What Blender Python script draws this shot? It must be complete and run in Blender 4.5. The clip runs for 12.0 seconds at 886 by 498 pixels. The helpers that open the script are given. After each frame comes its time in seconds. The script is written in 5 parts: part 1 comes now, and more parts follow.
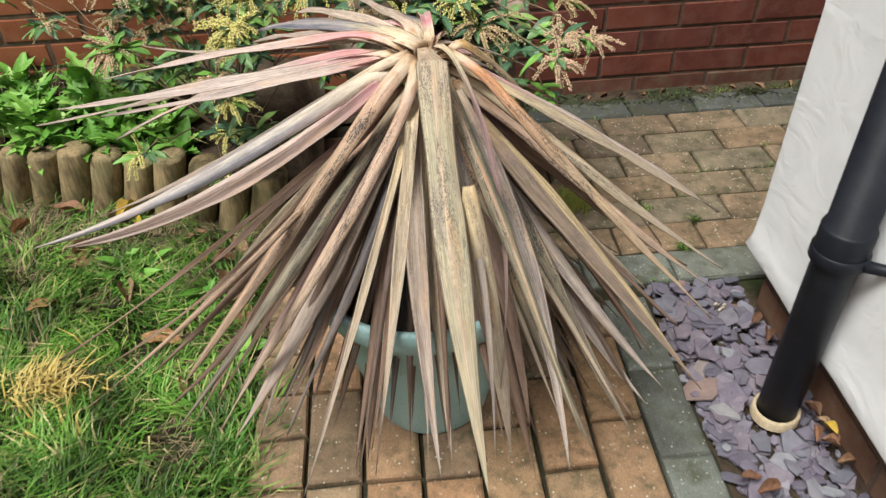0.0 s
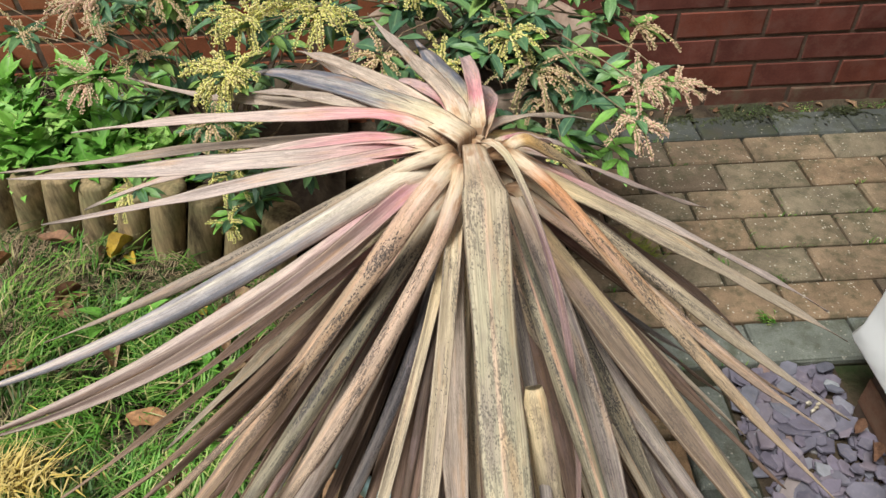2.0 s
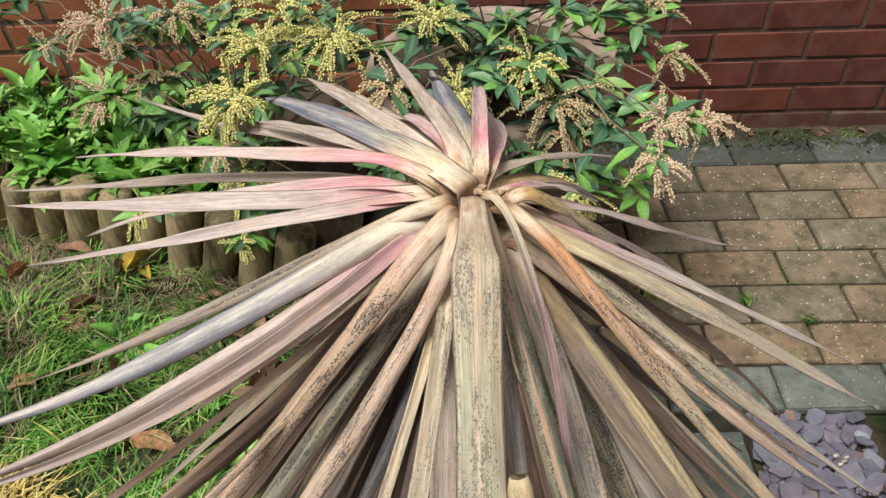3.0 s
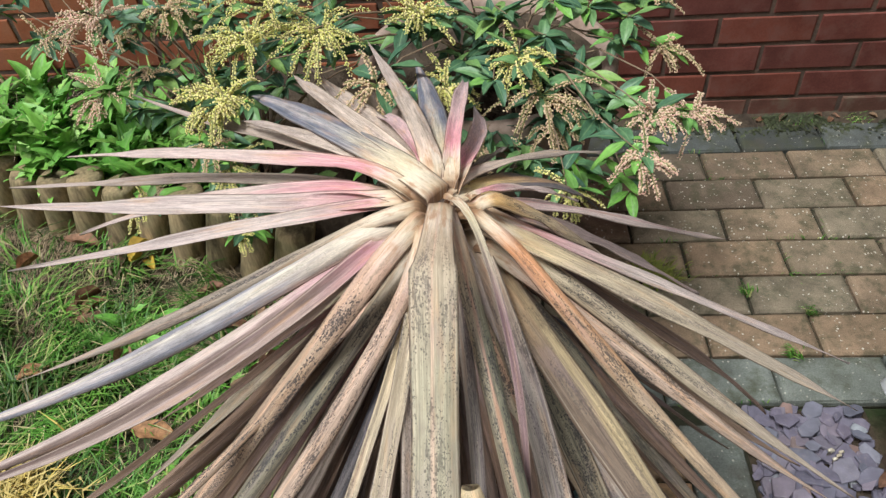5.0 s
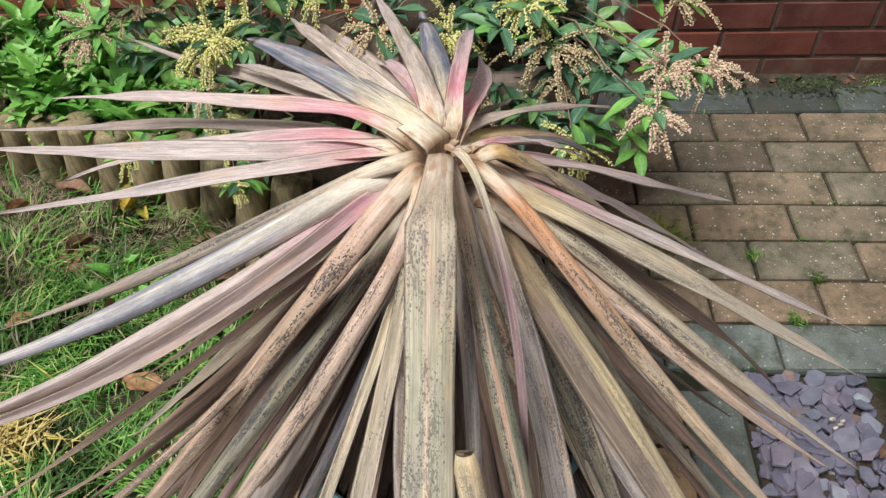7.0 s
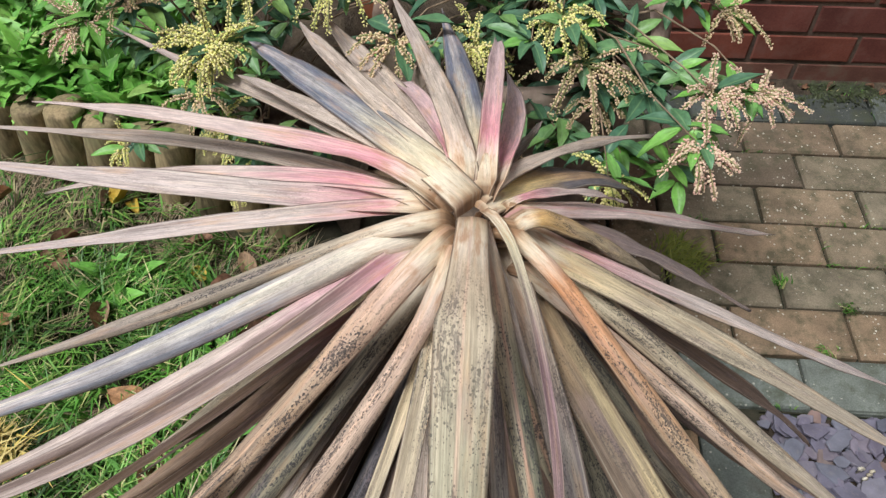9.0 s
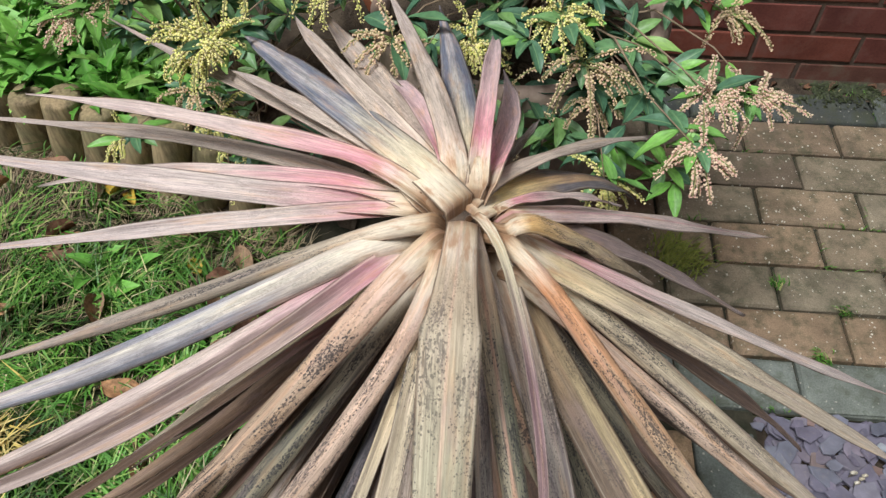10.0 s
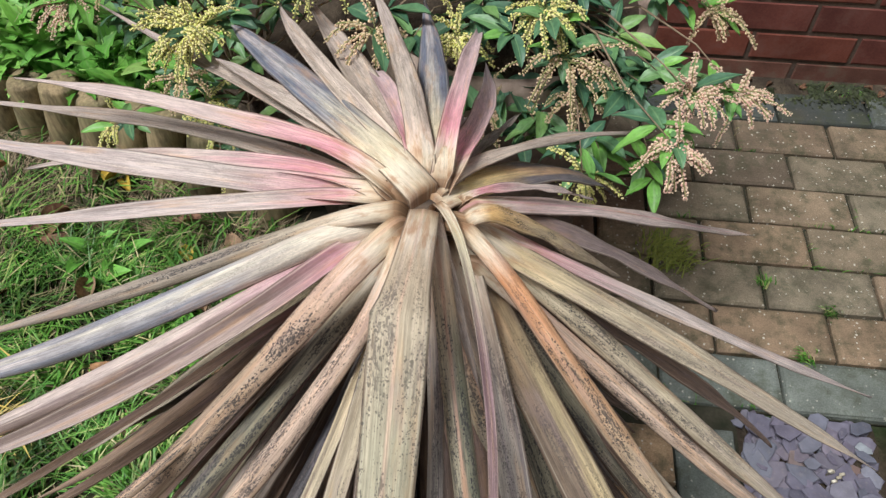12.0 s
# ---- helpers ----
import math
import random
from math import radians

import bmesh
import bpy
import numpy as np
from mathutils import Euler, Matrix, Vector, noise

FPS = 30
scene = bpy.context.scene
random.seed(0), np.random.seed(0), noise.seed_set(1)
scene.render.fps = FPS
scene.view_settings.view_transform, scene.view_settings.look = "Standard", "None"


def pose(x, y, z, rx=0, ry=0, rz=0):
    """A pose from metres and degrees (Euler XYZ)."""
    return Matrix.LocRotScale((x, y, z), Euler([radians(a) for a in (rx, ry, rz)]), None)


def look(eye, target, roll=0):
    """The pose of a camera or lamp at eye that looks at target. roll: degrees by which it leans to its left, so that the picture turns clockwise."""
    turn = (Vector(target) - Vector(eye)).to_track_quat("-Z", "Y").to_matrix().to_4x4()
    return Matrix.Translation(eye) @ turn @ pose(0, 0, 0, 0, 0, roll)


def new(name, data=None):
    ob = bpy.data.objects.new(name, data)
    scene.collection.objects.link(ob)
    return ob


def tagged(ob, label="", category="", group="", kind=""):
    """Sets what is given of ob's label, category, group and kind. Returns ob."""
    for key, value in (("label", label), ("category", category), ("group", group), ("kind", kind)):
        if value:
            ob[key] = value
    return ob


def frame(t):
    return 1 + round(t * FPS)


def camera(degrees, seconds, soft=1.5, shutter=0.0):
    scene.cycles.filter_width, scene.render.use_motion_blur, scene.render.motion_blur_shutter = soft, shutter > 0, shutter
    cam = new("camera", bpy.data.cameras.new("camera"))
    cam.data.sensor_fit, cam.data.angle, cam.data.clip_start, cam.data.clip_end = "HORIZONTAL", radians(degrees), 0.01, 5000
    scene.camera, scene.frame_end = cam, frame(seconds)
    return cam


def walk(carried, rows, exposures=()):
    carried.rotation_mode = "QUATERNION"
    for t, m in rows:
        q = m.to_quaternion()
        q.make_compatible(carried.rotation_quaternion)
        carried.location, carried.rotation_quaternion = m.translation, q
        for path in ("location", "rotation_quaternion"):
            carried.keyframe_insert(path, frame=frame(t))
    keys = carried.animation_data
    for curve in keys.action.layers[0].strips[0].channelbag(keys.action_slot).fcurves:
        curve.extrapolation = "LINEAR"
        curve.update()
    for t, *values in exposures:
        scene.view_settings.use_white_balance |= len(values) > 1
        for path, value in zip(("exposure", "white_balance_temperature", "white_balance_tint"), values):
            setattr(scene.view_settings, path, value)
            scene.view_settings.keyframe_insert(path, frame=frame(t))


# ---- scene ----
cam = camera(62.0, 12.0, soft=1.4, shutter=0.4)
PATH = [
    (0, (-0.594, -1.169, 1.106), (-0.5, 0.37, -0.168), -2.3),
    (0.5, (-0.591, -1.039, 1.086), (-0.496, 0.483, -0.209), -2.1),
    (1, (-0.589, -0.94, 1.092), (-0.504, 0.559, -0.23), -2.2),
    (1.5, (-0.592, -0.878, 1.096), (-0.536, 0.599, -0.252), -2.3),
    (2, (-0.59, -0.834, 1.104), (-0.577, 0.63, -0.26), -2.5),
    (2.5, (-0.569, -0.792, 1.111), (-0.606, 0.67, -0.253), -2.8),
    (3, (-0.551, -0.768, 1.116), (-0.632, 0.693, -0.247), -3.2),
    (5, (-0.499, -0.751, 1.134), (-0.644, 0.668, -0.268), -5.2),
    (5.5, (-0.496, -0.756, 1.134), (-0.647, 0.644, -0.286), -5.3),
    (6, (-0.499, -0.755, 1.128), (-0.649, 0.622, -0.315), -4.9),
    (6.5, (-0.498, -0.748, 1.114), (-0.646, 0.609, -0.347), -4.5),
    (8.5, (-0.527, -0.633, 1.099), (-0.662, 0.65, -0.429), -2.3),
    (9, (-0.535, -0.608, 1.097), (-0.666, 0.662, -0.442), -1.6),
    (9.5, (-0.534, -0.6, 1.103), (-0.668, 0.66, -0.445), -1.4),
    (10, (-0.527, -0.597, 1.1), (-0.66, 0.654, -0.454), -0.9),
    (10.5, (-0.512, -0.601, 1.102), (-0.647, 0.645, -0.456), -0.6),
    (11, (-0.501, -0.605, 1.105), (-0.642, 0.638, -0.456), -0.4),
    (11.5, (-0.495, -0.606, 1.104), (-0.642, 0.636, -0.457), -0.4),
    (12, (-0.491, -0.604, 1.104), (-0.643, 0.635, -0.459), -0.4),
]
EXPOSURES = [(0.0, 0.27, 6900, 8), (1.0, 0.24, 6850, 7), (3.0, 0.21, 6700, 7), (5.0, 0.21, 6300, 8), (8.5, 0.14, 6230, 8), (12.0, 0.10, 6220, 8)]
walk(cam, [(t, look(eye, target, roll)) for t, eye, target, roll in PATH], EXPOSURES)

# ---- daylight: bright overcast ----
world = bpy.data.worlds.new("overcast_sky")
scene.world = world
world.use_nodes = True
wn = world.node_tree
sky = wn.nodes.new("ShaderNodeTexSky")
sky.sky_type, sky.sun_disc = "NISHITA", False
sky.sun_elevation, sky.sun_rotation = radians(60), radians(-130)
sky.dust_density, sky.air_density = 4.0, 1.0
soften = wn.nodes.new("ShaderNodeHueSaturation")
soften.inputs["Saturation"].default_value = 0.35
wn.links.new(sky.outputs[0], soften.inputs["Color"])
wn.links.new(soften.outputs[0], wn.nodes["Background"].inputs[0])
wn.nodes["Background"].inputs[1].default_value = 0.068
sun = new("sun", bpy.data.lights.new("sun", "SUN"))
sun.data.energy, sun.data.angle, sun.data.color = 3.3, radians(20), (0.99, 1.0, 1.0)
sun.matrix_world = look((-0.95, -0.75, 2.6), (0, 0, 0))

# ---- helpers ----
rng = random.Random(11)


def rnd(a, b):
    return rng.uniform(a, b)


def origin_of(ob):
    m = ob.matrix_basis.copy()
    if ob.parent:
        m = origin_of(ob.parent) @ ob.matrix_parent_inverse @ m
    return m


def thing(name, at, label, category, group="", kind=""):
    ob = new(name)
    ob.empty_display_size = 0.05
    ob.matrix_basis = Matrix.Translation(at)
    return tagged(ob, label, category, group, kind)


def data(name, verts, faces, material, smooth=True, uv=None):
    me = bpy.data.meshes.new(name)
    me.from_pydata([tuple(v) for v in verts], [], [tuple(f) for f in faces])
    me.materials.append(material)
    if smooth:
        me.polygons.foreach_set("use_smooth", [True] * len(me.polygons))
    if uv is not None:
        layer = me.uv_layers.new(name="UVMap")
        idx = np.empty(len(me.loops), dtype=np.int32)
        me.loops.foreach_get("vertex_index", idx)
        layer.data.foreach_set("uv", np.asarray(uv, dtype=np.float32)[idx].ravel())
    me.validate()
    return me


def part(name, me, parent=None, label="", m=None):
    """Links a mesh, given in world metres or at the pose m, under its thing."""
    ob = new(name, me)
    if parent:
        ob.parent = parent
        ob.matrix_parent_inverse = origin_of(parent).inverted()
    if m is not None:
        ob.matrix_basis = m
    return tagged(ob, label)


def tube(points, radii, n=8):
    pts = [Vector(p) for p in points]
    verts, faces = [], []
    for i, p in enumerate(pts):
        t = (pts[min(i + 1, len(pts) - 1)] - pts[max(i - 1, 0)]).normalized()
        a = t.orthogonal().normalized() if i == 0 else (a - t * a.dot(t)).normalized()
        b = t.cross(a)
        for k in range(n):
            w = 2 * math.pi * k / n
            verts.append(p + (a * math.cos(w) + b * math.sin(w)) * radii[i])
    for i in range(len(pts) - 1):
        for k in range(n):
            j = (k + 1) % n
            faces.append((i * n + k, i * n + j, (i + 1) * n + j, (i + 1) * n + k))
    faces.append(tuple(range(n))[::-1])
    faces.append(tuple(range((len(pts) - 1) * n, len(pts) * n)))
    return verts, faces


def lathe(profile, centre, n=48, wobble=0.0):
    """A turned body: profile of (radius, height), open at both ends."""
    verts, faces = [], []
    for i, (r, z) in enumerate(profile):
        for k in range(n):
            w = 2 * math.pi * k / n
            rr = r * (1 + wobble * math.sin(2 * w + 1.0))
            verts.append((centre[0] + rr * math.cos(w), centre[1] + rr * math.sin(w), centre[2] + z))
    for i in range(len(profile) - 1):
        for k in range(n):
            j = (k + 1) % n
            faces.append((i * n + k, i * n + j, (i + 1) * n + j, (i + 1) * n + k))
    return verts, faces


def box(x0, y0, z0, x1, y1, z1):
    v = [(x, y, z) for z in (z0, z1) for x, y in ((x0, y0), (x1, y0), (x1, y1), (x0, y1))]
    return v, [(3, 2, 1, 0), (4, 5, 6, 7), (0, 1, 5, 4), (1, 2, 6, 5), (2, 3, 7, 6), (3, 0, 4, 7)]


# ---- materials ----
class Mat:
    """A small builder for node materials."""

    def __init__(self, name, rough=0.8, metal=0.0, gloss=0.3):
        self.mat = bpy.data.materials.new(name)
        self.mat.use_nodes = True
        self.tree = self.mat.node_tree
        self.bsdf = self.tree.nodes["Principled BSDF"]
        self.bsdf.inputs["Roughness"].default_value = rough
        self.bsdf.inputs["Metallic"].default_value = metal
        self.bsdf.inputs["Specular IOR Level"].default_value = gloss

    def node(self, kind, **values):
        n = self.tree.nodes.new("ShaderNode" + kind)
        for key, value in values.items():
            self.put(n.inputs[key.replace("_", " ")], value)
        return n

    def put(self, socket, value):
        if hasattr(value, "is_output"):
            self.tree.links.new(value, socket)
        else:
            socket.default_value = value

    def spot(self, scale=(1, 1, 1), uv=False, shuffle=True):
        """Texture coordinates in metres (or UV), shifted at random from object to object."""
        tc = self.node("TexCoord")
        base = tc.outputs["UV" if uv else "Object"]
        if shuffle:
            info = self.node("ObjectInfo")
            mul = self.node("VectorMath")
            mul.operation = "SCALE"
            mul.inputs[0].default_value = (37.0, 53.0, 71.0)
            self.put(mul.inputs["Scale"], info.outputs["Random"])
            add = self.node("VectorMath")
            self.put(add.inputs[0], base)
            self.put(add.inputs[1], mul.outputs[0])
            base = add.outputs[0]
        m = self.node("VectorMath")
        m.operation = "MULTIPLY"
        self.put(m.inputs[0], base)
        m.inputs[1].default_value = scale
        if uv:
            turn = self.node("VectorRotate", Vector=m.outputs[0], Axis=(0.4, 0.5, 0.77), Angle=0.9)
            return turn.outputs[0]
        return m.outputs[0]

    def noise(self, vec, scale, detail=4.0, rough=0.55):
        return self.node("TexNoise", Vector=vec, Scale=scale, Detail=detail, Roughness=rough).outputs["Fac"]

    def ramp(self, fac, *stops):
        n = self.node("ValToRGB", Fac=fac)
        cr = n.color_ramp
        for i, (pos, col) in enumerate(stops):
            e = cr.elements[i] if i < 2 else cr.elements.new(pos)
            e.position = pos
            e.color = (col, col, col, 1) if isinstance(col, (int, float)) else (*col, 1)
        return n.outputs["Color"]

    def mix(self, a, b, fac, how="MIX"):
        n = self.node("Mix")
        n.data_type, n.blend_type = "RGBA", how
        self.put(n.inputs["Factor"], fac)
        for s, v in (("A", a), ("B", b)):
            socket = [i for i in n.inputs if i.name == s and i.type == "RGBA"][0]
            self.put(socket, (*v, 1) if isinstance(v, tuple) else v)
        return [o for o in n.outputs if o.type == "RGBA"][0]

    def math(self, how, a, b=0.0):
        n = self.node("Math")
        n.operation = how
        self.put(n.inputs[0], a)
        self.put(n.inputs[1], b)
        return n.outputs[0]

    def random(self):
        return self.node("ObjectInfo").outputs["Random"]

    def island(self):
        return self.node("NewGeometry").outputs["Random Per Island"]

    def done(self, colour, height=None, strength=0.3, distance=0.002, rough=None):
        self.put(self.bsdf.inputs["Base Color"], (*colour, 1) if isinstance(colour, tuple) else colour)
        if height is not None:
            b = self.node("Bump", Height=height, Strength=strength, Distance=distance)
            self.put(self.bsdf.inputs["Normal"], b.outputs[0])
        if rough is not None:
            self.put(self.bsdf.inputs["Roughness"], rough)
        return self.mat


def dry_leaf(name, base, mid, tip, streak, amount, spots, side=None, stripe=None, late=0.0, edges=None, dead=False):
    """Withered strap leaf: colour runs from base to tip, with fibres, stains and mould spots."""
    m = Mat("dry_leaf_" + name, rough=0.62, gloss=0.3)
    base, mid, tip = [(c[0], 0.985 * c[1], 1.03 * c[2]) for c in (base, mid, tip)]
    flat = m.node("SeparateXYZ", Vector=m.node("TexCoord").outputs["UV"])
    across, along = flat.outputs["X"], flat.outputs["Y"]
    wob = m.noise(m.spot((5, 2.0, 1), uv=True), 1.0, 3.0)
    v = m.math("ADD", along, m.math("MULTIPLY", m.math("SUBTRACT", wob, 0.5), m.math("MINIMUM", along, 0.5)))
    half_way = tuple((p + q) / 2 for p, q in zip(base, mid))
    cream = tuple(0.55 * p + 0.45 * q for p, q in zip((0.80, 0.69, 0.55), base))
    # the dark foot colours paint in the shade between the leaf bases
    foot = ((0.10, 0.06, 0.04), (0.13, 0.085, 0.06), base, base) if dead else ((0.30, 0.18, 0.10), (0.60, 0.46, 0.31), (0.70, 0.58, 0.43), cream)
    col = m.ramp(v, (0.0, foot[0]), (0.012, foot[1]), (0.035, foot[2]), (0.06, foot[3]), (0.10, base), (0.20 + late, half_way), (0.29 + 1.2 * late, mid), (0.95, tip))
    edge = m.noise(m.spot((9, 5, 1), uv=True), 1.0, 5.0, 0.65)
    later = m.ramp(along, (0.1 + late, 0.0), (0.26 + 1.2 * late, 1.0))
    if side:
        where = m.math("ADD", across, m.math("MULTIPLY", m.math("SUBTRACT", edge, 0.5), 0.55))
        col = m.mix(col, side, m.math("MULTIPLY", m.ramp(where, (0.42, 1.0), (0.50, 0.0)), m.math("MULTIPLY", later, 0.9)))
    if edges:
        rim = m.math("ADD", m.math("ABSOLUTE", m.math("SUBTRACT", across, 0.5)), m.math("MULTIPLY", m.math("SUBTRACT", edge, 0.5), 0.42))
        col = m.mix(col, edges, m.math("MULTIPLY", m.ramp(rim, (0.10, 0.0), (0.24, 1.0)), m.math("MULTIPLY", later, 0.92)))
    broad = m.noise(m.spot((2.6, 2.2, 1), uv=True), 1.6, 5.0, 0.65)
    col = m.mix(col, streak, m.math("MULTIPLY", m.math("MULTIPLY", m.ramp(broad, (0.48, 0.0), (0.66, 1.0)), m.ramp(along, (0.05 + late, 0.15), (0.2 + 1.2 * late, 1.0))), amount))
    pale = m.noise(m.spot((6, 3.0, 1), uv=True), 1.3, 5.0, 0.65)
    col = m.mix(col, (0.72, 0.60, 0.43), m.math("MULTIPLY", m.ramp(pale, (0.54, 0.0), (0.62, 1.0)), 0.22 * min(1.0, sum(mid) / 1.3)))
    if stripe:
        off = m.math("ABSOLUTE", m.math("SUBTRACT", m.math("ADD", across, m.math("MULTIPLY", m.math("SUBTRACT", edge, 0.5), 0.28)), 0.54))
        col = m.mix(col, stripe, m.math("MULTIPLY", m.ramp(off, (0.02, 1.0), (0.075, 0.0)), 0.55))
    thin = m.noise(m.spot((20, 9.0, 1), uv=True), 1.5, 5.0, 0.7)
    patchy = m.ramp(m.noise(m.spot((2.5, 4.0, 1), uv=True), 1.3, 2.0), (0.40, 0.1), (0.60, 1.0))
    col = m.mix(col, streak, m.math("MULTIPLY", m.math("MULTIPLY", m.ramp(thin, (0.50, 0.0), (0.56, 1.0)), m.math("MULTIPLY", patchy, later)), 0.15 + 0.45 * amount))
    fibre = m.noise(m.spot((17, 3.5, 1), uv=True), 1.6, 7.0, 0.80)
    col = m.mix(col, m.ramp(fibre, (0.39, 0.58), (0.58, 1.13)), m.ramp(along, (0.04, 0.25), (0.22, 0.8)), "MULTIPLY")
    blot = m.noise(m.spot((3, 9, 1), uv=True), 2.0, 6.0, 0.7)
    col = m.mix(col, m.ramp(blot, (0.36, 0.72), (0.62, 1.16)), 0.75, "MULTIPLY")
    rust = m.noise(m.spot((2.2, 5, 1), uv=True), 1.3, 5.0, 0.6)
    col = m.mix(col, (0.64, 0.36, 0.17), m.math("MULTIPLY", m.ramp(rust, (0.54, 0.0), (0.68, 1.0)), 0.36 * min(1.0, sum(mid) / 1.2)))
    bruise = m.noise(m.spot((2.0, 6, 1), uv=True), 1.4, 5.0, 0.65)
    col = m.mix(col, (0.36, 0.25, 0.27), m.math("MULTIPLY", m.ramp(bruise, (0.53, 0.0), (0.64, 1.0)), 0.18))
    smudge = m.noise(m.spot((3, 14, 1), uv=True), 1.5, 4.0, 0.6)
    low = m.ramp(along, (0.0, 0.6), (0.05, 1.0), (0.17, 0.0))
    col = m.mix(col, (0.40, 0.20, 0.10), m.math("MULTIPLY", m.math("MULTIPLY", m.ramp(smudge, (0.50, 0.0), (0.66, 1.0)), low), 0.75))
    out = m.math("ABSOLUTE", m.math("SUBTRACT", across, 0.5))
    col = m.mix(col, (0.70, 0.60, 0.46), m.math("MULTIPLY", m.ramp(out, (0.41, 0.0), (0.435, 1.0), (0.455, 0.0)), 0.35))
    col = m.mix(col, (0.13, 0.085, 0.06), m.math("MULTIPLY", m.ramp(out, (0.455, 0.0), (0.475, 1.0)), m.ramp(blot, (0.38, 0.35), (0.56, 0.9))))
    crack = m.noise(m.spot((7, 2.2, 1), uv=True), 2.0, 4.0, 0.55)
    col = m.mix(col, (0.20, 0.12, 0.085), m.math("MULTIPLY", m.ramp(crack, (0.488, 0.0), (0.50, 1.0), (0.512, 0.0)), m.ramp(wob, (0.42, 0.15), (0.60, 0.55))))
    if spots:
        where = m.noise(m.spot((2.4, 4.5, 1), uv=True), 1.5, 4.0, 0.6)
        cover = m.ramp(where, (0.38, 0.0), (0.56, 1.0))
        patch = m.noise(m.spot((9, 38, 1), uv=True), 1.6, 5.0, 0.75)
        mask = None
        for fine, reach in ((11.0, 0.36), (17.0, 0.46), (27.0, 0.52)):
            cell = m.node("TexVoronoi", Vector=m.spot((1, 13.0, 1), uv=True), Scale=fine, Randomness=1.0)
            pick = m.node("SeparateColor", Color=cell.outputs["Color"]).outputs["Red"]
            size = m.math("MULTIPLY", m.math("MULTIPLY", pick, cover), reach * max(1.0, spots))
            ragged = m.math("ADD", cell.outputs["Distance"], m.math("MULTIPLY", m.math("SUBTRACT", patch, 0.5), 0.5))
            dot = m.ramp(m.math("SUBTRACT", size, ragged), (0.0, 0.0), (0.02, 1.0))
            mask = dot if mask is None else m.math("MAXIMUM", mask, dot)
        grime = m.math("MULTIPLY", m.ramp(patch, (0.49, 0.0), (0.54, 1.0)), m.ramp(where, (0.50, 0.0), (0.60, 1.0)))
        mask = m.math("MAXIMUM", mask, m.math("MULTIPLY", grime, 0.85))
        mask = m.math("MULTIPLY", mask, m.ramp(along, (0.07, 0.0), (0.17, 1.0), (0.50, 1.0), (0.75, 0.12)))
        col = m.mix(col, (0.036, 0.032, 0.034), m.math("MULTIPLY", mask, 0.9 * min(1.0, spots)))
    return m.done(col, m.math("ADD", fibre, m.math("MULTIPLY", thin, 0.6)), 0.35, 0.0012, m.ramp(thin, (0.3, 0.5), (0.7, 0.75)))


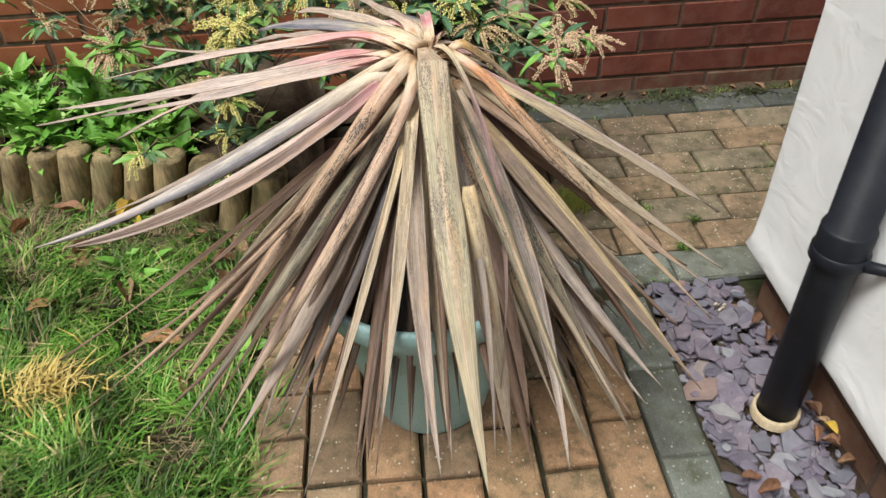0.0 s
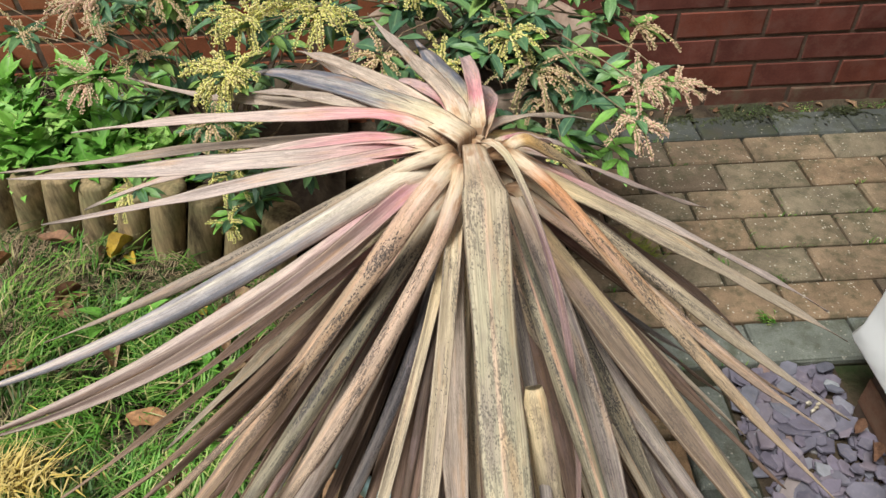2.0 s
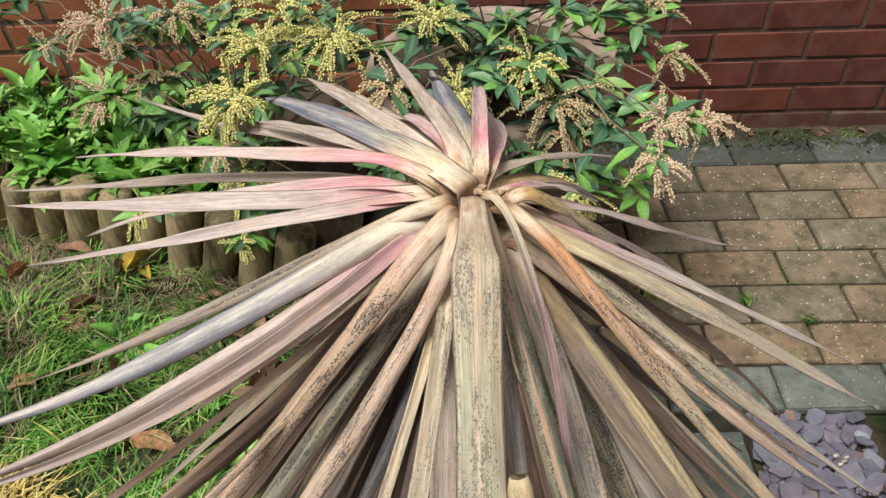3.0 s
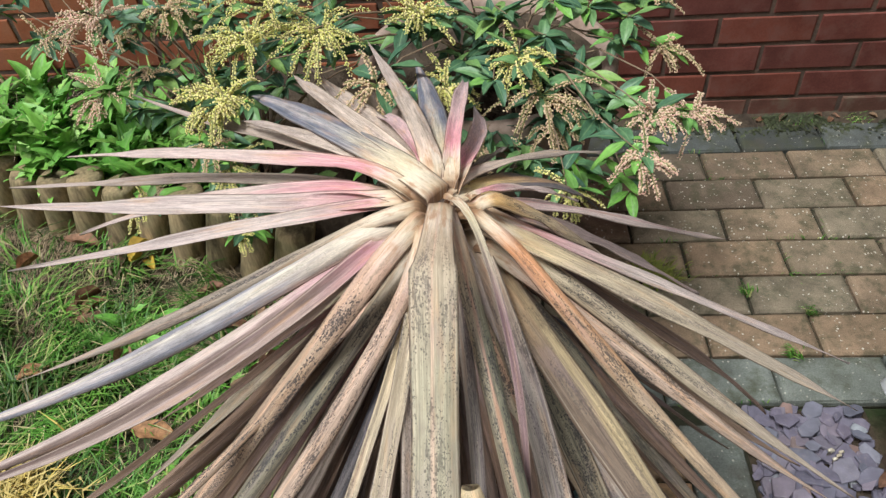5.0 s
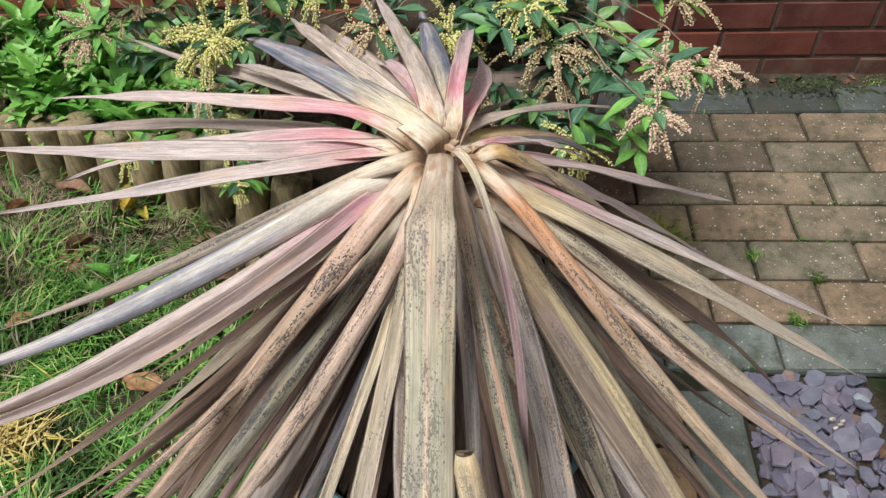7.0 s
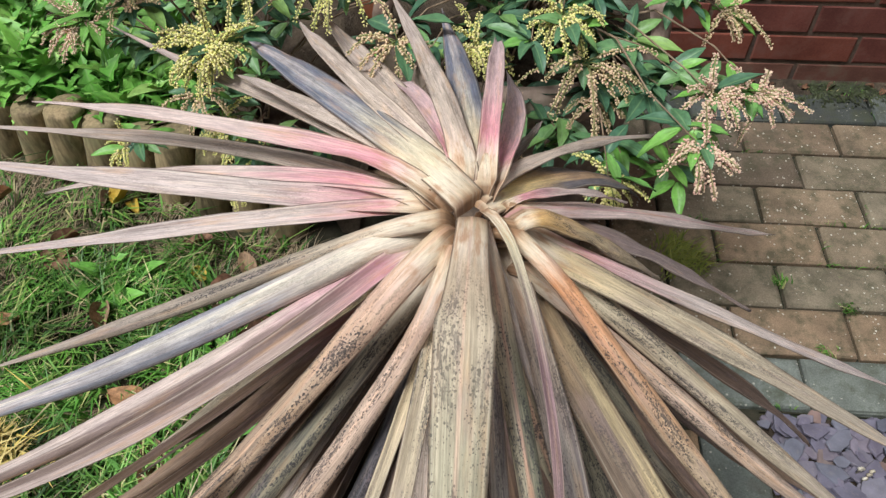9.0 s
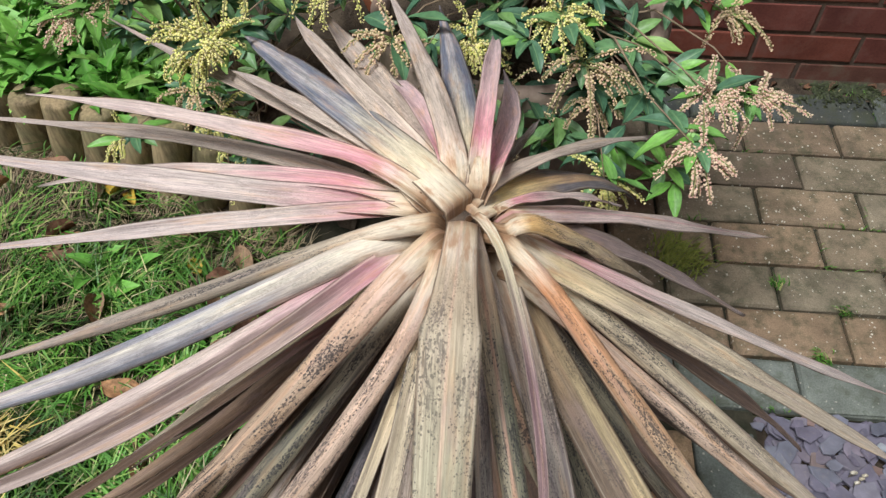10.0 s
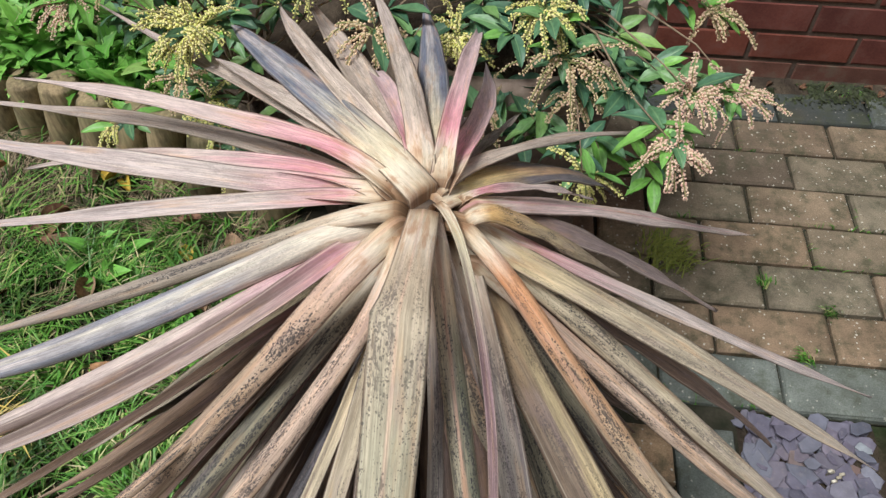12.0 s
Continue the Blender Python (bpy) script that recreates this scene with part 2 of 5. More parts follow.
BLADES = {
    "beige": dry_leaf("beige", (0.72, 0.57, 0.44), (0.62, 0.51, 0.40), (0.46, 0.38, 0.33), (0.26, 0.20, 0.16), 0.5, 0.5),
    "straw": dry_leaf("straw", (0.69, 0.54, 0.30), (0.58, 0.48, 0.31), (0.40, 0.34, 0.27), (0.26, 0.21, 0.16), 0.5, 0.6),
    "pink": dry_leaf("pink", (0.66, 0.30, 0.32), (0.70, 0.56, 0.48), (0.58, 0.48, 0.42), (0.42, 0.31, 0.29), 0.3, 0.1, late=0.06),
    "rose": dry_leaf("rose", (0.74, 0.32, 0.35), (0.70, 0.48, 0.45), (0.50, 0.42, 0.41), (0.42, 0.25, 0.26), 0.3, 0.0),
    "slaty": dry_leaf("slaty", (0.73, 0.62, 0.40), (0.42, 0.40, 0.36), (0.50, 0.43, 0.41), (0.12, 0.14, 0.20), 0.7, 0.3, late=0.06, edges=(0.15, 0.165, 0.215)),
    "speckled": dry_leaf("speckled", (0.68, 0.56, 0.40), (0.42, 0.35, 0.25), (0.40, 0.33, 0.27), (0.16, 0.13, 0.11), 0.6, 1.0),
    "lilac": dry_leaf("lilac", (0.55, 0.42, 0.30), (0.37, 0.32, 0.26), (0.46, 0.40, 0.34), (0.13, 0.10, 0.12), 0.75, 0.7),
    # its dark side colour paints the shaded lower half of the leaf
    "dusky": dry_leaf("dusky", (0.54, 0.26, 0.28), (0.44, 0.33, 0.27), (0.48, 0.39, 0.33), (0.20, 0.14, 0.13), 0.55, 0.1, side=(0.19, 0.13, 0.11)),
    # here too the brown side is painted shade on the lower half
    "blush": dry_leaf("blush", (0.62, 0.31, 0.34), (0.66, 0.53, 0.44), (0.58, 0.47, 0.40), (0.30, 0.22, 0.20), 0.4, 0.15, side=(0.27, 0.19, 0.16), late=0.07),
    "bluish": dry_leaf("bluish", (0.76, 0.66, 0.50), (0.56, 0.51, 0.45), (0.60, 0.51, 0.46), (0.24, 0.245, 0.30), 0.6, 0.25, stripe=(0.64, 0.57, 0.44), late=0.08, edges=(0.36, 0.36, 0.41)),
    "rusty": dry_leaf("rusty", (0.72, 0.49, 0.35), (0.48, 0.34, 0.22), (0.44, 0.32, 0.22), (0.15, 0.10, 0.085), 0.55, 1.35, stripe=(0.70, 0.43, 0.28)),
    "cream": dry_leaf("cream", (0.71, 0.60, 0.40), (0.52, 0.43, 0.28), (0.40, 0.34, 0.26), (0.24, 0.19, 0.15), 0.55, 1.0),
    "peach": dry_leaf("peach", (0.68, 0.48, 0.35), (0.68, 0.50, 0.36), (0.52, 0.41, 0.31), (0.28, 0.20, 0.16), 0.45, 1.0, stripe=(0.76, 0.50, 0.34)),
    "orange": dry_leaf("orange", (0.60, 0.28, 0.13), (0.55, 0.41, 0.25), (0.44, 0.35, 0.24), (0.33, 0.24, 0.17), 0.45, 1.0, late=0.1),
    "shell": dry_leaf("shell", (0.72, 0.52, 0.46), (0.70, 0.56, 0.49), (0.54, 0.46, 0.40), (0.46, 0.36, 0.33), 0.3, 0.1, stripe=(0.64, 0.30, 0.32)),
    "gold": dry_leaf("gold", (0.64, 0.40, 0.15), (0.50, 0.38, 0.21), (0.38, 0.31, 0.22), (0.24, 0.17, 0.12), 0.45, 1.0, late=0.06),
    # red-brown, darkened to paint the shade inside the plant
    "tan": dry_leaf("tan", (0.32, 0.165, 0.14), (0.25, 0.155, 0.10), (0.34, 0.24, 0.16), (0.12, 0.075, 0.06), 0.5, 0.3),
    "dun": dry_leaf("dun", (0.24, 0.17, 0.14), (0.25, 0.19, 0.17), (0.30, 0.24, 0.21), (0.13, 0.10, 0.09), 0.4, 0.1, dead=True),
    "yellow": dry_leaf("yellow", (0.50, 0.36, 0.20), (0.19, 0.14, 0.095), (0.20, 0.15, 0.11), (0.09, 0.065, 0.05), 0.4, 0.5, side=(0.60, 0.47, 0.27)),
    "amber": dry_leaf("amber", (0.86, 0.66, 0.28), (0.66, 0.41, 0.20), (0.11, 0.115, 0.15), (0.22, 0.15, 0.11), 0.3, 0.2, late=0.06, edges=(0.15, 0.15, 0.18)),
    "olive": dry_leaf("olive", (0.46, 0.38, 0.26), (0.25, 0.225, 0.145), (0.28, 0.24, 0.175), (0.05, 0.048, 0.045), 0.9, 1.35),
    "mossy": dry_leaf("mossy", (0.50, 0.38, 0.25), (0.33, 0.28, 0.18), (0.26, 0.25, 0.17), (0.10, 0.09, 0.07), 0.6, 1.0, side=(0.15, 0.15, 0.10), stripe=(0.58, 0.30, 0.20)),
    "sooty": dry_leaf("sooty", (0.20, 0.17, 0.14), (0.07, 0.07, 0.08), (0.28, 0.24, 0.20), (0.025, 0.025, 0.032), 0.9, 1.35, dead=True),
    # withered brown, with the shade between leaves painted in
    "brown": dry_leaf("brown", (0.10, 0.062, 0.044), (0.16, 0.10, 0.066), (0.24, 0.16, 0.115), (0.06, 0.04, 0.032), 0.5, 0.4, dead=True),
    "broad": dry_leaf("broad", (0.56, 0.44, 0.30), (0.43, 0.39, 0.26), (0.42, 0.375, 0.25), (0.24, 0.20, 0.14), 0.3, 0.7, stripe=(0.68, 0.45, 0.33), late=0.04),
    "ashen": dry_leaf("ashen", (0.62, 0.32, 0.32), (0.66, 0.55, 0.47), (0.58, 0.48, 0.43), (0.28, 0.24, 0.23), 0.42, 0.3),
    # decayed leaf colour, darkened further as painted shade for the gaps
    "old_shaded": dry_leaf("old_shaded", (0.09, 0.06, 0.045), (0.10, 0.066, 0.05), (0.15, 0.105, 0.075), (0.04, 0.03, 0.025), 0.6, 0.4, dead=True),
    "mauve": dry_leaf("mauve", (0.48, 0.20, 0.22), (0.36, 0.22, 0.19), (0.35, 0.26, 0.23), (0.20, 0.11, 0.12), 0.5, 0.0),
    "plum": dry_leaf("plum", (0.58, 0.53, 0.34), (0.27, 0.165, 0.165), (0.32, 0.235, 0.19), (0.12, 0.07, 0.085), 0.6, 0.5),
}


def make_paver(name, stops, specks):
    m = Mat(name, rough=0.85, gloss=0.25)
    p = m.spot()
    col = m.ramp(m.random(), *stops)
    big = m.noise(p, 14.0, 4.0)
    col = m.mix(col, m.ramp(big, (0.3, 0.62), (0.7, 1.3)), 0.8, "MULTIPLY")
    grain = m.noise(p, 380.0, 3.0, 0.7)
    col = m.mix(col, m.ramp(grain, (0.3, 0.6), (0.7, 1.35)), 0.7, "MULTIPLY")
    moss = m.noise(p, 26.0, 5.0, 0.7)
    col = m.mix(col, (0.06, 0.065, 0.035), m.math("MULTIPLY", m.ramp(moss, (0.47, 0.0), (0.66, 1.0)), 0.7))
    damp = m.noise(p, 6.0, 5.0, 0.7)
    col = m.mix(col, (0.085, 0.07, 0.05), m.math("MULTIPLY", m.ramp(damp, (0.54, 0.0), (0.66, 1.0)), 0.4))
    stone = m.node("TexVoronoi", Vector=p, Scale=105.0, Randomness=1.0)
    fleck = m.math("MULTIPLY", m.ramp(m.math("ADD", stone.outputs["Distance"], m.math("MULTIPLY", grain, 0.2)), (0.26, 1.0), (0.36, 0.0)), m.ramp(m.noise(p, 60.0, 3.0, 0.7), (0.52, 0.0), (0.57, 1.0)))
    col = m.mix(col, (0.62, 0.58, 0.48), m.math("MULTIPLY", fleck, specks))
    return m.done(col, m.math("ADD", m.math("MULTIPLY", grain, 0.5), moss), 0.55, 0.003)


PAVER_TAN = make_paver("tan_block", ((0.0, (0.272, 0.202, 0.126)), (0.25, (0.226, 0.188, 0.132)), (0.45, (0.264, 0.178, 0.112)), (0.62, (0.206, 0.174, 0.122)), (0.78, (0.254, 0.164, 0.104)), (0.88, (0.178, 0.132, 0.090)), (0.95, (0.122, 0.094, 0.070))), 0.85)
PAVER_RUST = make_paver("rust_block", ((0.0, (0.42, 0.26, 0.145)), (0.25, (0.34, 0.25, 0.16)), (0.5, (0.40, 0.23, 0.13)), (0.75, (0.33, 0.22, 0.14)), (0.95, (0.24, 0.17, 0.11))), 0.85)
PAVER_GREY = make_paver("grey_block", ((0.0, (0.174, 0.187, 0.161)), (0.6, (0.148, 0.161, 0.144)), (1.0, (0.087, 0.091, 0.078))), 0.55)

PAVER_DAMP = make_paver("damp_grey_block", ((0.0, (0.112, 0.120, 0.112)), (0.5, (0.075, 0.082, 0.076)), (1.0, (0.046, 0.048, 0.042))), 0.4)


def make_brick(name, stops, dirt, much=0.45):
    m = Mat(name, rough=0.86, gloss=0.2)
    p = m.spot()
    col = m.ramp(m.random(), *stops)
    cloud = m.noise(p, 11.0, 4.0)
    col = m.mix(col, m.ramp(cloud, (0.28, 0.6), (0.72, 1.35)), 0.8, "MULTIPLY")
    grain = m.noise(p, 240.0, 4.0, 0.7)
    col = m.mix(col, m.ramp(grain, (0.3, 0.75), (0.7, 1.2)), 0.7, "MULTIPLY")
    bloom = m.noise(p, 22.0, 5.0, 0.65)
    col = m.mix(col, dirt, m.math("MULTIPLY", m.ramp(bloom, (0.48, 0.0), (0.66, 1.0)), much))
    return m.done(col, m.math("ADD", m.math("MULTIPLY", grain, 0.4), bloom), 0.45, 0.003)


BRICK_RED = make_brick("red_brick", ((0.0, (0.185, 0.058, 0.041)), (0.4, (0.163, 0.053, 0.040)), (0.75, (0.142, 0.050, 0.040)), (1.0, (0.202, 0.062, 0.040))), (0.172, 0.095, 0.077))
BRICK_ORANGE = make_brick("orange_brick", ((0.0, (0.310, 0.107, 0.052)), (0.5, (0.275, 0.090, 0.045)), (1.0, (0.232, 0.073, 0.039))), (0.241, 0.112, 0.069))
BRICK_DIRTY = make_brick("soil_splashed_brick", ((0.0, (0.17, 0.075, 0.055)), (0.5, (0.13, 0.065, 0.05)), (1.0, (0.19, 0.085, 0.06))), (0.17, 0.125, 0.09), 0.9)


def plain(name, a, b, scale, rough=0.85, gloss=0.25, bump=0.4, depth=0.003, fine=6.0, metal=0.0):
    """Two-tone surface with cloudy patches and fine grain."""
    m = Mat(name, rough, metal, gloss)
    p = m.spot()
    big = m.noise(p, scale, 5.0, 0.6)
    small = m.noise(p, scale * fine, 4.0, 0.7)
    col = m.mix(a, b, m.ramp(big, (0.35, 0.0), (0.65, 1.0)))
    col = m.mix(col, m.ramp(small, (0.3, 0.7), (0.7, 1.25)), 0.7, "MULTIPLY")
    return m.done(col, m.math("ADD", big, m.math("MULTIPLY", small, 0.5)), bump, depth)


BRICK_BROWN = make_brick("brown_brick", ((0.0, (0.19, 0.10, 0.065)), (0.5, (0.15, 0.085, 0.058)), (1.0, (0.22, 0.115, 0.07))), (0.20, 0.15, 0.11))
MORTAR = plain("mortar", (0.15, 0.10, 0.072), (0.09, 0.066, 0.052), 30.0)
SOIL = plain("soil", (0.045, 0.032, 0.022), (0.10, 0.075, 0.05), 24.0, bump=0.9, depth=0.012)
SAND = plain("joint_sand", (0.024, 0.026, 0.014), (0.05, 0.043, 0.028), 30.0, bump=0.8, depth=0.004)
TURF = plain("turf", (0.03, 0.045, 0.015), (0.085, 0.065, 0.04), 16.0, bump=0.9, depth=0.01)
PLASTIC_BLACK = plain("black_plastic", (0.010, 0.012, 0.018), (0.016, 0.019, 0.026), 18.0, rough=0.48, gloss=0.22, bump=0.06, depth=0.001)
CREAM = plain("cream_clay", (0.62, 0.52, 0.36), (0.46, 0.36, 0.24), 30.0)
BLEACHED = plain("bleached_fungus", (0.74, 0.68, 0.56), (0.50, 0.42, 0.30), 60.0, bump=0.5, depth=0.002)
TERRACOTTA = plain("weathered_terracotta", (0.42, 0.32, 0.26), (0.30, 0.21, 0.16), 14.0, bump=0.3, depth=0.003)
# darker tone for the planter's body below the rim
TERRACOTTA_DARK = plain("dark_terracotta", (0.20, 0.14, 0.11), (0.12, 0.10, 0.08), 12.0, bump=0.4, depth=0.003)
TRUNK = plain("bark", (0.17, 0.12, 0.085), (0.09, 0.065, 0.05), 40.0, bump=0.9, depth=0.006)
TWIG = plain("twig", (0.20, 0.13, 0.085), (0.30, 0.23, 0.15), 60.0)
STEM_GREEN = plain("green_stem", (0.22, 0.27, 0.09), (0.30, 0.24, 0.12), 60.0, rough=0.6)


def make_plaster():
    m = Mat("white_plaster", rough=0.8, gloss=0.25)
    p = m.spot(shuffle=False)
    swirl = m.node("TexNoise", Vector=m.spot((1, 0.6, 1), shuffle=False), Scale=16.0, Detail=3.0, Roughness=0.5, Distortion=1.6).outputs["Fac"]
    fine = m.noise(p, 160.0, 4.0, 0.7)
    grime = m.noise(p, 5.0, 5.0, 0.65)
    col = m.mix((0.88, 0.90, 0.92), (0.80, 0.82, 0.84), m.ramp(grime, (0.4, 0.0), (0.7, 1.0)))
    return m.done(col, m.math("ADD", swirl, m.math("MULTIPLY", fine, 0.12)), 0.35, 0.007)


PLASTER = make_plaster()


def make_slate(bits=False):
    m = Mat("slate_bits" if bits else "purple_slate", rough=0.6, gloss=0.4)
    p = m.spot()
    col = m.ramp(m.island() if bits else m.random(), (0.0, (0.185, 0.160, 0.210)), (0.25, (0.125, 0.118, 0.155)), (0.45, (0.170, 0.148, 0.195)), (0.62, (0.205, 0.172, 0.205)), (0.8, (0.135, 0.138, 0.175)), (0.93, (0.235, 0.225, 0.265)), (0.98, (0.30, 0.32, 0.34)), (1.0, (0.26, 0.16, 0.13)))
    cloud = m.noise(p, 45.0, 4.0)
    col = m.mix(col, m.ramp(cloud, (0.3, 0.72), (0.7, 1.25)), 0.8, "MULTIPLY")
    dust = m.noise(p, 120.0, 5.0, 0.7)
    col = m.mix(col, (0.32, 0.27, 0.25), m.math("MULTIPLY", m.ramp(dust, (0.55, 0.0), (0.75, 1.0)), 0.5))
    return m.done(col, m.math("ADD", cloud, dust), 0.4, 0.002)


SLATE = make_slate()
SLATE_BITS = make_slate(True)


def make_wood():
    m = Mat("treated_log", rough=0.85, gloss=0.2)
    p = m.spot((1, 1, 0.10))
    grain = m.noise(p, 130.0, 4.0, 0.6)
    cloud = m.noise(m.spot(), 16.0, 4.0)
    col = m.mix((0.34, 0.25, 0.14), (0.22, 0.19, 0.10), m.ramp(cloud, (0.35, 0.0), (0.65, 1.0)))
    col = m.mix(col, m.ramp(grain, (0.3, 0.55), (0.7, 1.3)), 0.8, "MULTIPLY")
    stain = m.noise(m.spot((1, 1, 0.35)), 22.0, 5.0, 0.7)
    col = m.mix(col, (0.05, 0.035, 0.025), m.math("MULTIPLY", m.ramp(stain, (0.5, 0.0), (0.66, 1.0)), 0.75))
    return m.done(col, grain, 0.6, 0.003)


LOG = make_wood()


def make_glaze():
    m = Mat("blue_green_glaze", rough=0.45, gloss=0.45)
    p = m.spot((1, 1, 0.7), shuffle=False)
    run = m.noise(p, 9.0, 5.0, 0.6)
    col = m.mix((0.25, 0.42, 0.43), (0.35, 0.52, 0.53), m.ramp(run, (0.35, 0.0), (0.65, 1.0)))
    speck = m.noise(p, 130.0, 4.0, 0.75)
    col = m.mix(col, (0.11, 0.13, 0.12), m.math("MULTIPLY", m.ramp(speck, (0.58, 0.0), (0.68, 1.0)), 0.6))
    return m.done(col, run, 0.12, 0.003, m.ramp(run, (0.3, 0.4), (0.7, 0.65)))


GLAZE = make_glaze()


def make_green(name, stops, vein, rough=0.45, gloss=0.4):
    """Living leaf: one of several greens, with a paler midrib along the UV."""
    m = Mat(name, rough, 0.0, gloss)
    col = m.ramp(m.random(), *stops)
    uvx = m.node("SeparateXYZ", Vector=m.node("TexCoord").outputs["UV"])
    rib = m.ramp(m.math("ABSOLUTE", m.math("SUBTRACT", uvx.outputs["X"], 0.5)), (0.02, 1.0), (0.07, 0.0))
    cloud = m.noise(m.spot((2, 3, 1), uv=True), 2.5, 4.0)
    col = m.mix(col, m.ramp(cloud, (0.3, 0.65), (0.7, 1.3)), 0.8, "MULTIPLY")
    col = m.mix(col, vein, m.math("MULTIPLY", rib, 0.5))
    m.bsdf.inputs["Transmission Weight"].default_value = 0.0
    m.bsdf.inputs["Subsurface Weight"].default_value = 0.0
    return m.done(col, cloud, 0.15, 0.002)


PIERIS = make_green("pieris_leaf", ((0.0, (0.05, 0.12, 0.07)), (0.3, (0.075, 0.165, 0.085)), (0.6, (0.105, 0.215, 0.095)), (0.85, (0.15, 0.28, 0.09)), (1.0, (0.24, 0.38, 0.10))), (0.22, 0.33, 0.15))
PIERIS_YOUNG = make_green("young_pieris_leaf", ((0.0, (0.15, 0.34, 0.06)), (0.5, (0.20, 0.42, 0.08)), (1.0, (0.12, 0.27, 0.07))), (0.25, 0.38, 0.15))
WEED = make_green("weed_leaf", ((0.0, (0.09, 0.25, 0.03)), (0.35, (0.13, 0.34, 0.05)), (0.7, (0.20, 0.43, 0.07)), (1.0, (0.34, 0.54, 0.15))), (0.22, 0.34, 0.12), 0.5)


def make_buds(name, a, b, c):
    m = Mat(name, 0.6, 0.0, 0.3)
    return m.done(m.ramp(m.island(), (0.0, a), (0.5, b), (1.0, c)))


BUDS_YELLOW = make_buds("yellow_green_buds", (0.66, 0.66, 0.17), (0.80, 0.74, 0.28), (0.80, 0.66, 0.36))
BUDS_TAN = make_buds("tan_buds", (0.66, 0.52, 0.27), (0.70, 0.53, 0.34), (0.66, 0.42, 0.30))
BUDS_PINK = make_buds("pinkish_buds", (0.76, 0.62, 0.41), (0.75, 0.54, 0.40), (0.69, 0.38, 0.31))


def make_grass():
    m = Mat("grass_blade", 0.5, 0.0, 0.35)
    clump = m.noise(m.spot(shuffle=False), 9.0, 4.0, 0.6)
    col = m.ramp(m.island(), (0.0, (0.03, 0.10, 0.012)), (0.35, (0.065, 0.18, 0.02)), (0.7, (0.12, 0.26, 0.04)), (0.86, (0.21, 0.28, 0.07)), (0.94, (0.38, 0.33, 0.15)), (1.0, (0.44, 0.37, 0.22)))
    col = m.mix(col, m.ramp(clump, (0.36, 0.42), (0.64, 1.5)), 1.0, "MULTIPLY")
    return m.done(col)


GRASS = make_grass()


def make_litter():
    """Dead leaves, each of its own brown, blotched."""
    m = Mat("dead_leaf", 0.7, 0.0, 0.25)
    col = m.ramp(m.random(), (0.0, (0.15, 0.08, 0.05)), (0.3, (0.24, 0.12, 0.07)), (0.55, (0.30, 0.20, 0.12)), (0.8, (0.19, 0.12, 0.08)), (1.0, (0.36, 0.19, 0.09)))
    blot = m.noise(m.spot(), 90.0, 5.0, 0.7)
    col = m.mix(col, m.ramp(blot, (0.35, 0.45), (0.65, 1.35)), 0.9, "MULTIPLY")
    return m.done(col, blot, 0.5, 0.002)


DRY_STALK = make_buds("dry_stalk", (0.55, 0.46, 0.33), (0.34, 0.26, 0.17), (0.20, 0.15, 0.10))
DARK_MOSS = make_buds("dark_moss", (0.035, 0.045, 0.02), (0.06, 0.07, 0.03), (0.025, 0.025, 0.018))
MOSSY = make_buds("mossy_blade", (0.22, 0.27, 0.05), (0.32, 0.33, 0.07), (0.16, 0.20, 0.05))
STRAW = make_buds("straw", (0.42, 0.33, 0.21), (0.34, 0.25, 0.15), (0.24, 0.17, 0.11))
YELLOWED = make_buds("yellowed_grass", (0.56, 0.42, 0.10), (0.60, 0.47, 0.18), (0.50, 0.38, 0.12))
FALLEN = make_litter()
FALLEN_YELLOW = plain("yellow_fallen_leaf", (0.58, 0.40, 0.05), (0.44, 0.30, 0.07), 30.0, rough=0.6)

# ---- ground ----
def sheet(x0, x1, y0, y1, nx, ny, height):
    xs, ys = np.linspace(x0, x1, nx), np.linspace(y0, y1, ny)
    verts = [(x, y, height(x, y)) for y in ys for x in xs]
    faces = [(j * nx + i, j * nx + i + 1, (j + 1) * nx + i + 1, (j + 1) * nx + i) for j in range(ny - 1) for i in range(nx - 1)]
    return verts, faces


def bumps(x, y, size, amount):
    return amount * noise.noise(Vector((x / size, y / size, 0.3)))


def graded(lo, hi, far):
    """Grid lines: fine between lo and hi, then wider steps out to the horizon."""
    near = list(np.linspace(lo, hi, 60))
    steps = [0.3, 1.0, 3.0, 10.0, 40.0, 150.0, far]
    return [lo - s for s in reversed(steps)] + near + [hi + s for s in steps]


gx, gy = graded(-3.0, 2.5, 600.0), graded(-3.5, 1.6, 600.0)
gv = [(x, y, -0.024 + bumps(x, y, 0.3, 0.004) if abs(x) < 4 else -0.05) for y in gy for x in gx]
gf = [(j * len(gx) + i, j * len(gx) + i + 1, (j + 1) * len(gx) + i + 1, (j + 1) * len(gx) + i) for j in range(len(gy) - 1) for i in range(len(gx) - 1)]
ground = part("ground", data("ground", gv, gf, TURF))
tagged(ground, "mossy lawn turf with bare earthy patches", "lawn", kind="structure")

# sand bed of the paving
v, f = box(-0.905, -2.62, -0.06, -0.083, 0.0, -0.018)
v2, f2 = box(-0.905, 0.0, -0.06, 1.86, 0.828, -0.018)
pavement = part("pavement", data("pavement", v + v2, f + [tuple(i + 8 for i in q) for q in f2], SAND, smooth=False))
tagged(pavement, "block paving with mossy sand joints beside the lawn", "paving", kind="structure")

# earth strip at the wall's foot
v, f = sheet(-0.9, 2.4, 0.80, 0.88, 130, 5, lambda x, y: -0.004 + max(0, y - 0.815) * 0.25 + bumps(x, y, 0.03, 0.004))
strip = part("earth_strip", data("earth_strip", v, f, SOIL))
tagged(strip, "dark damp earth strip along the brick wall's foot", "soil", kind="structure")

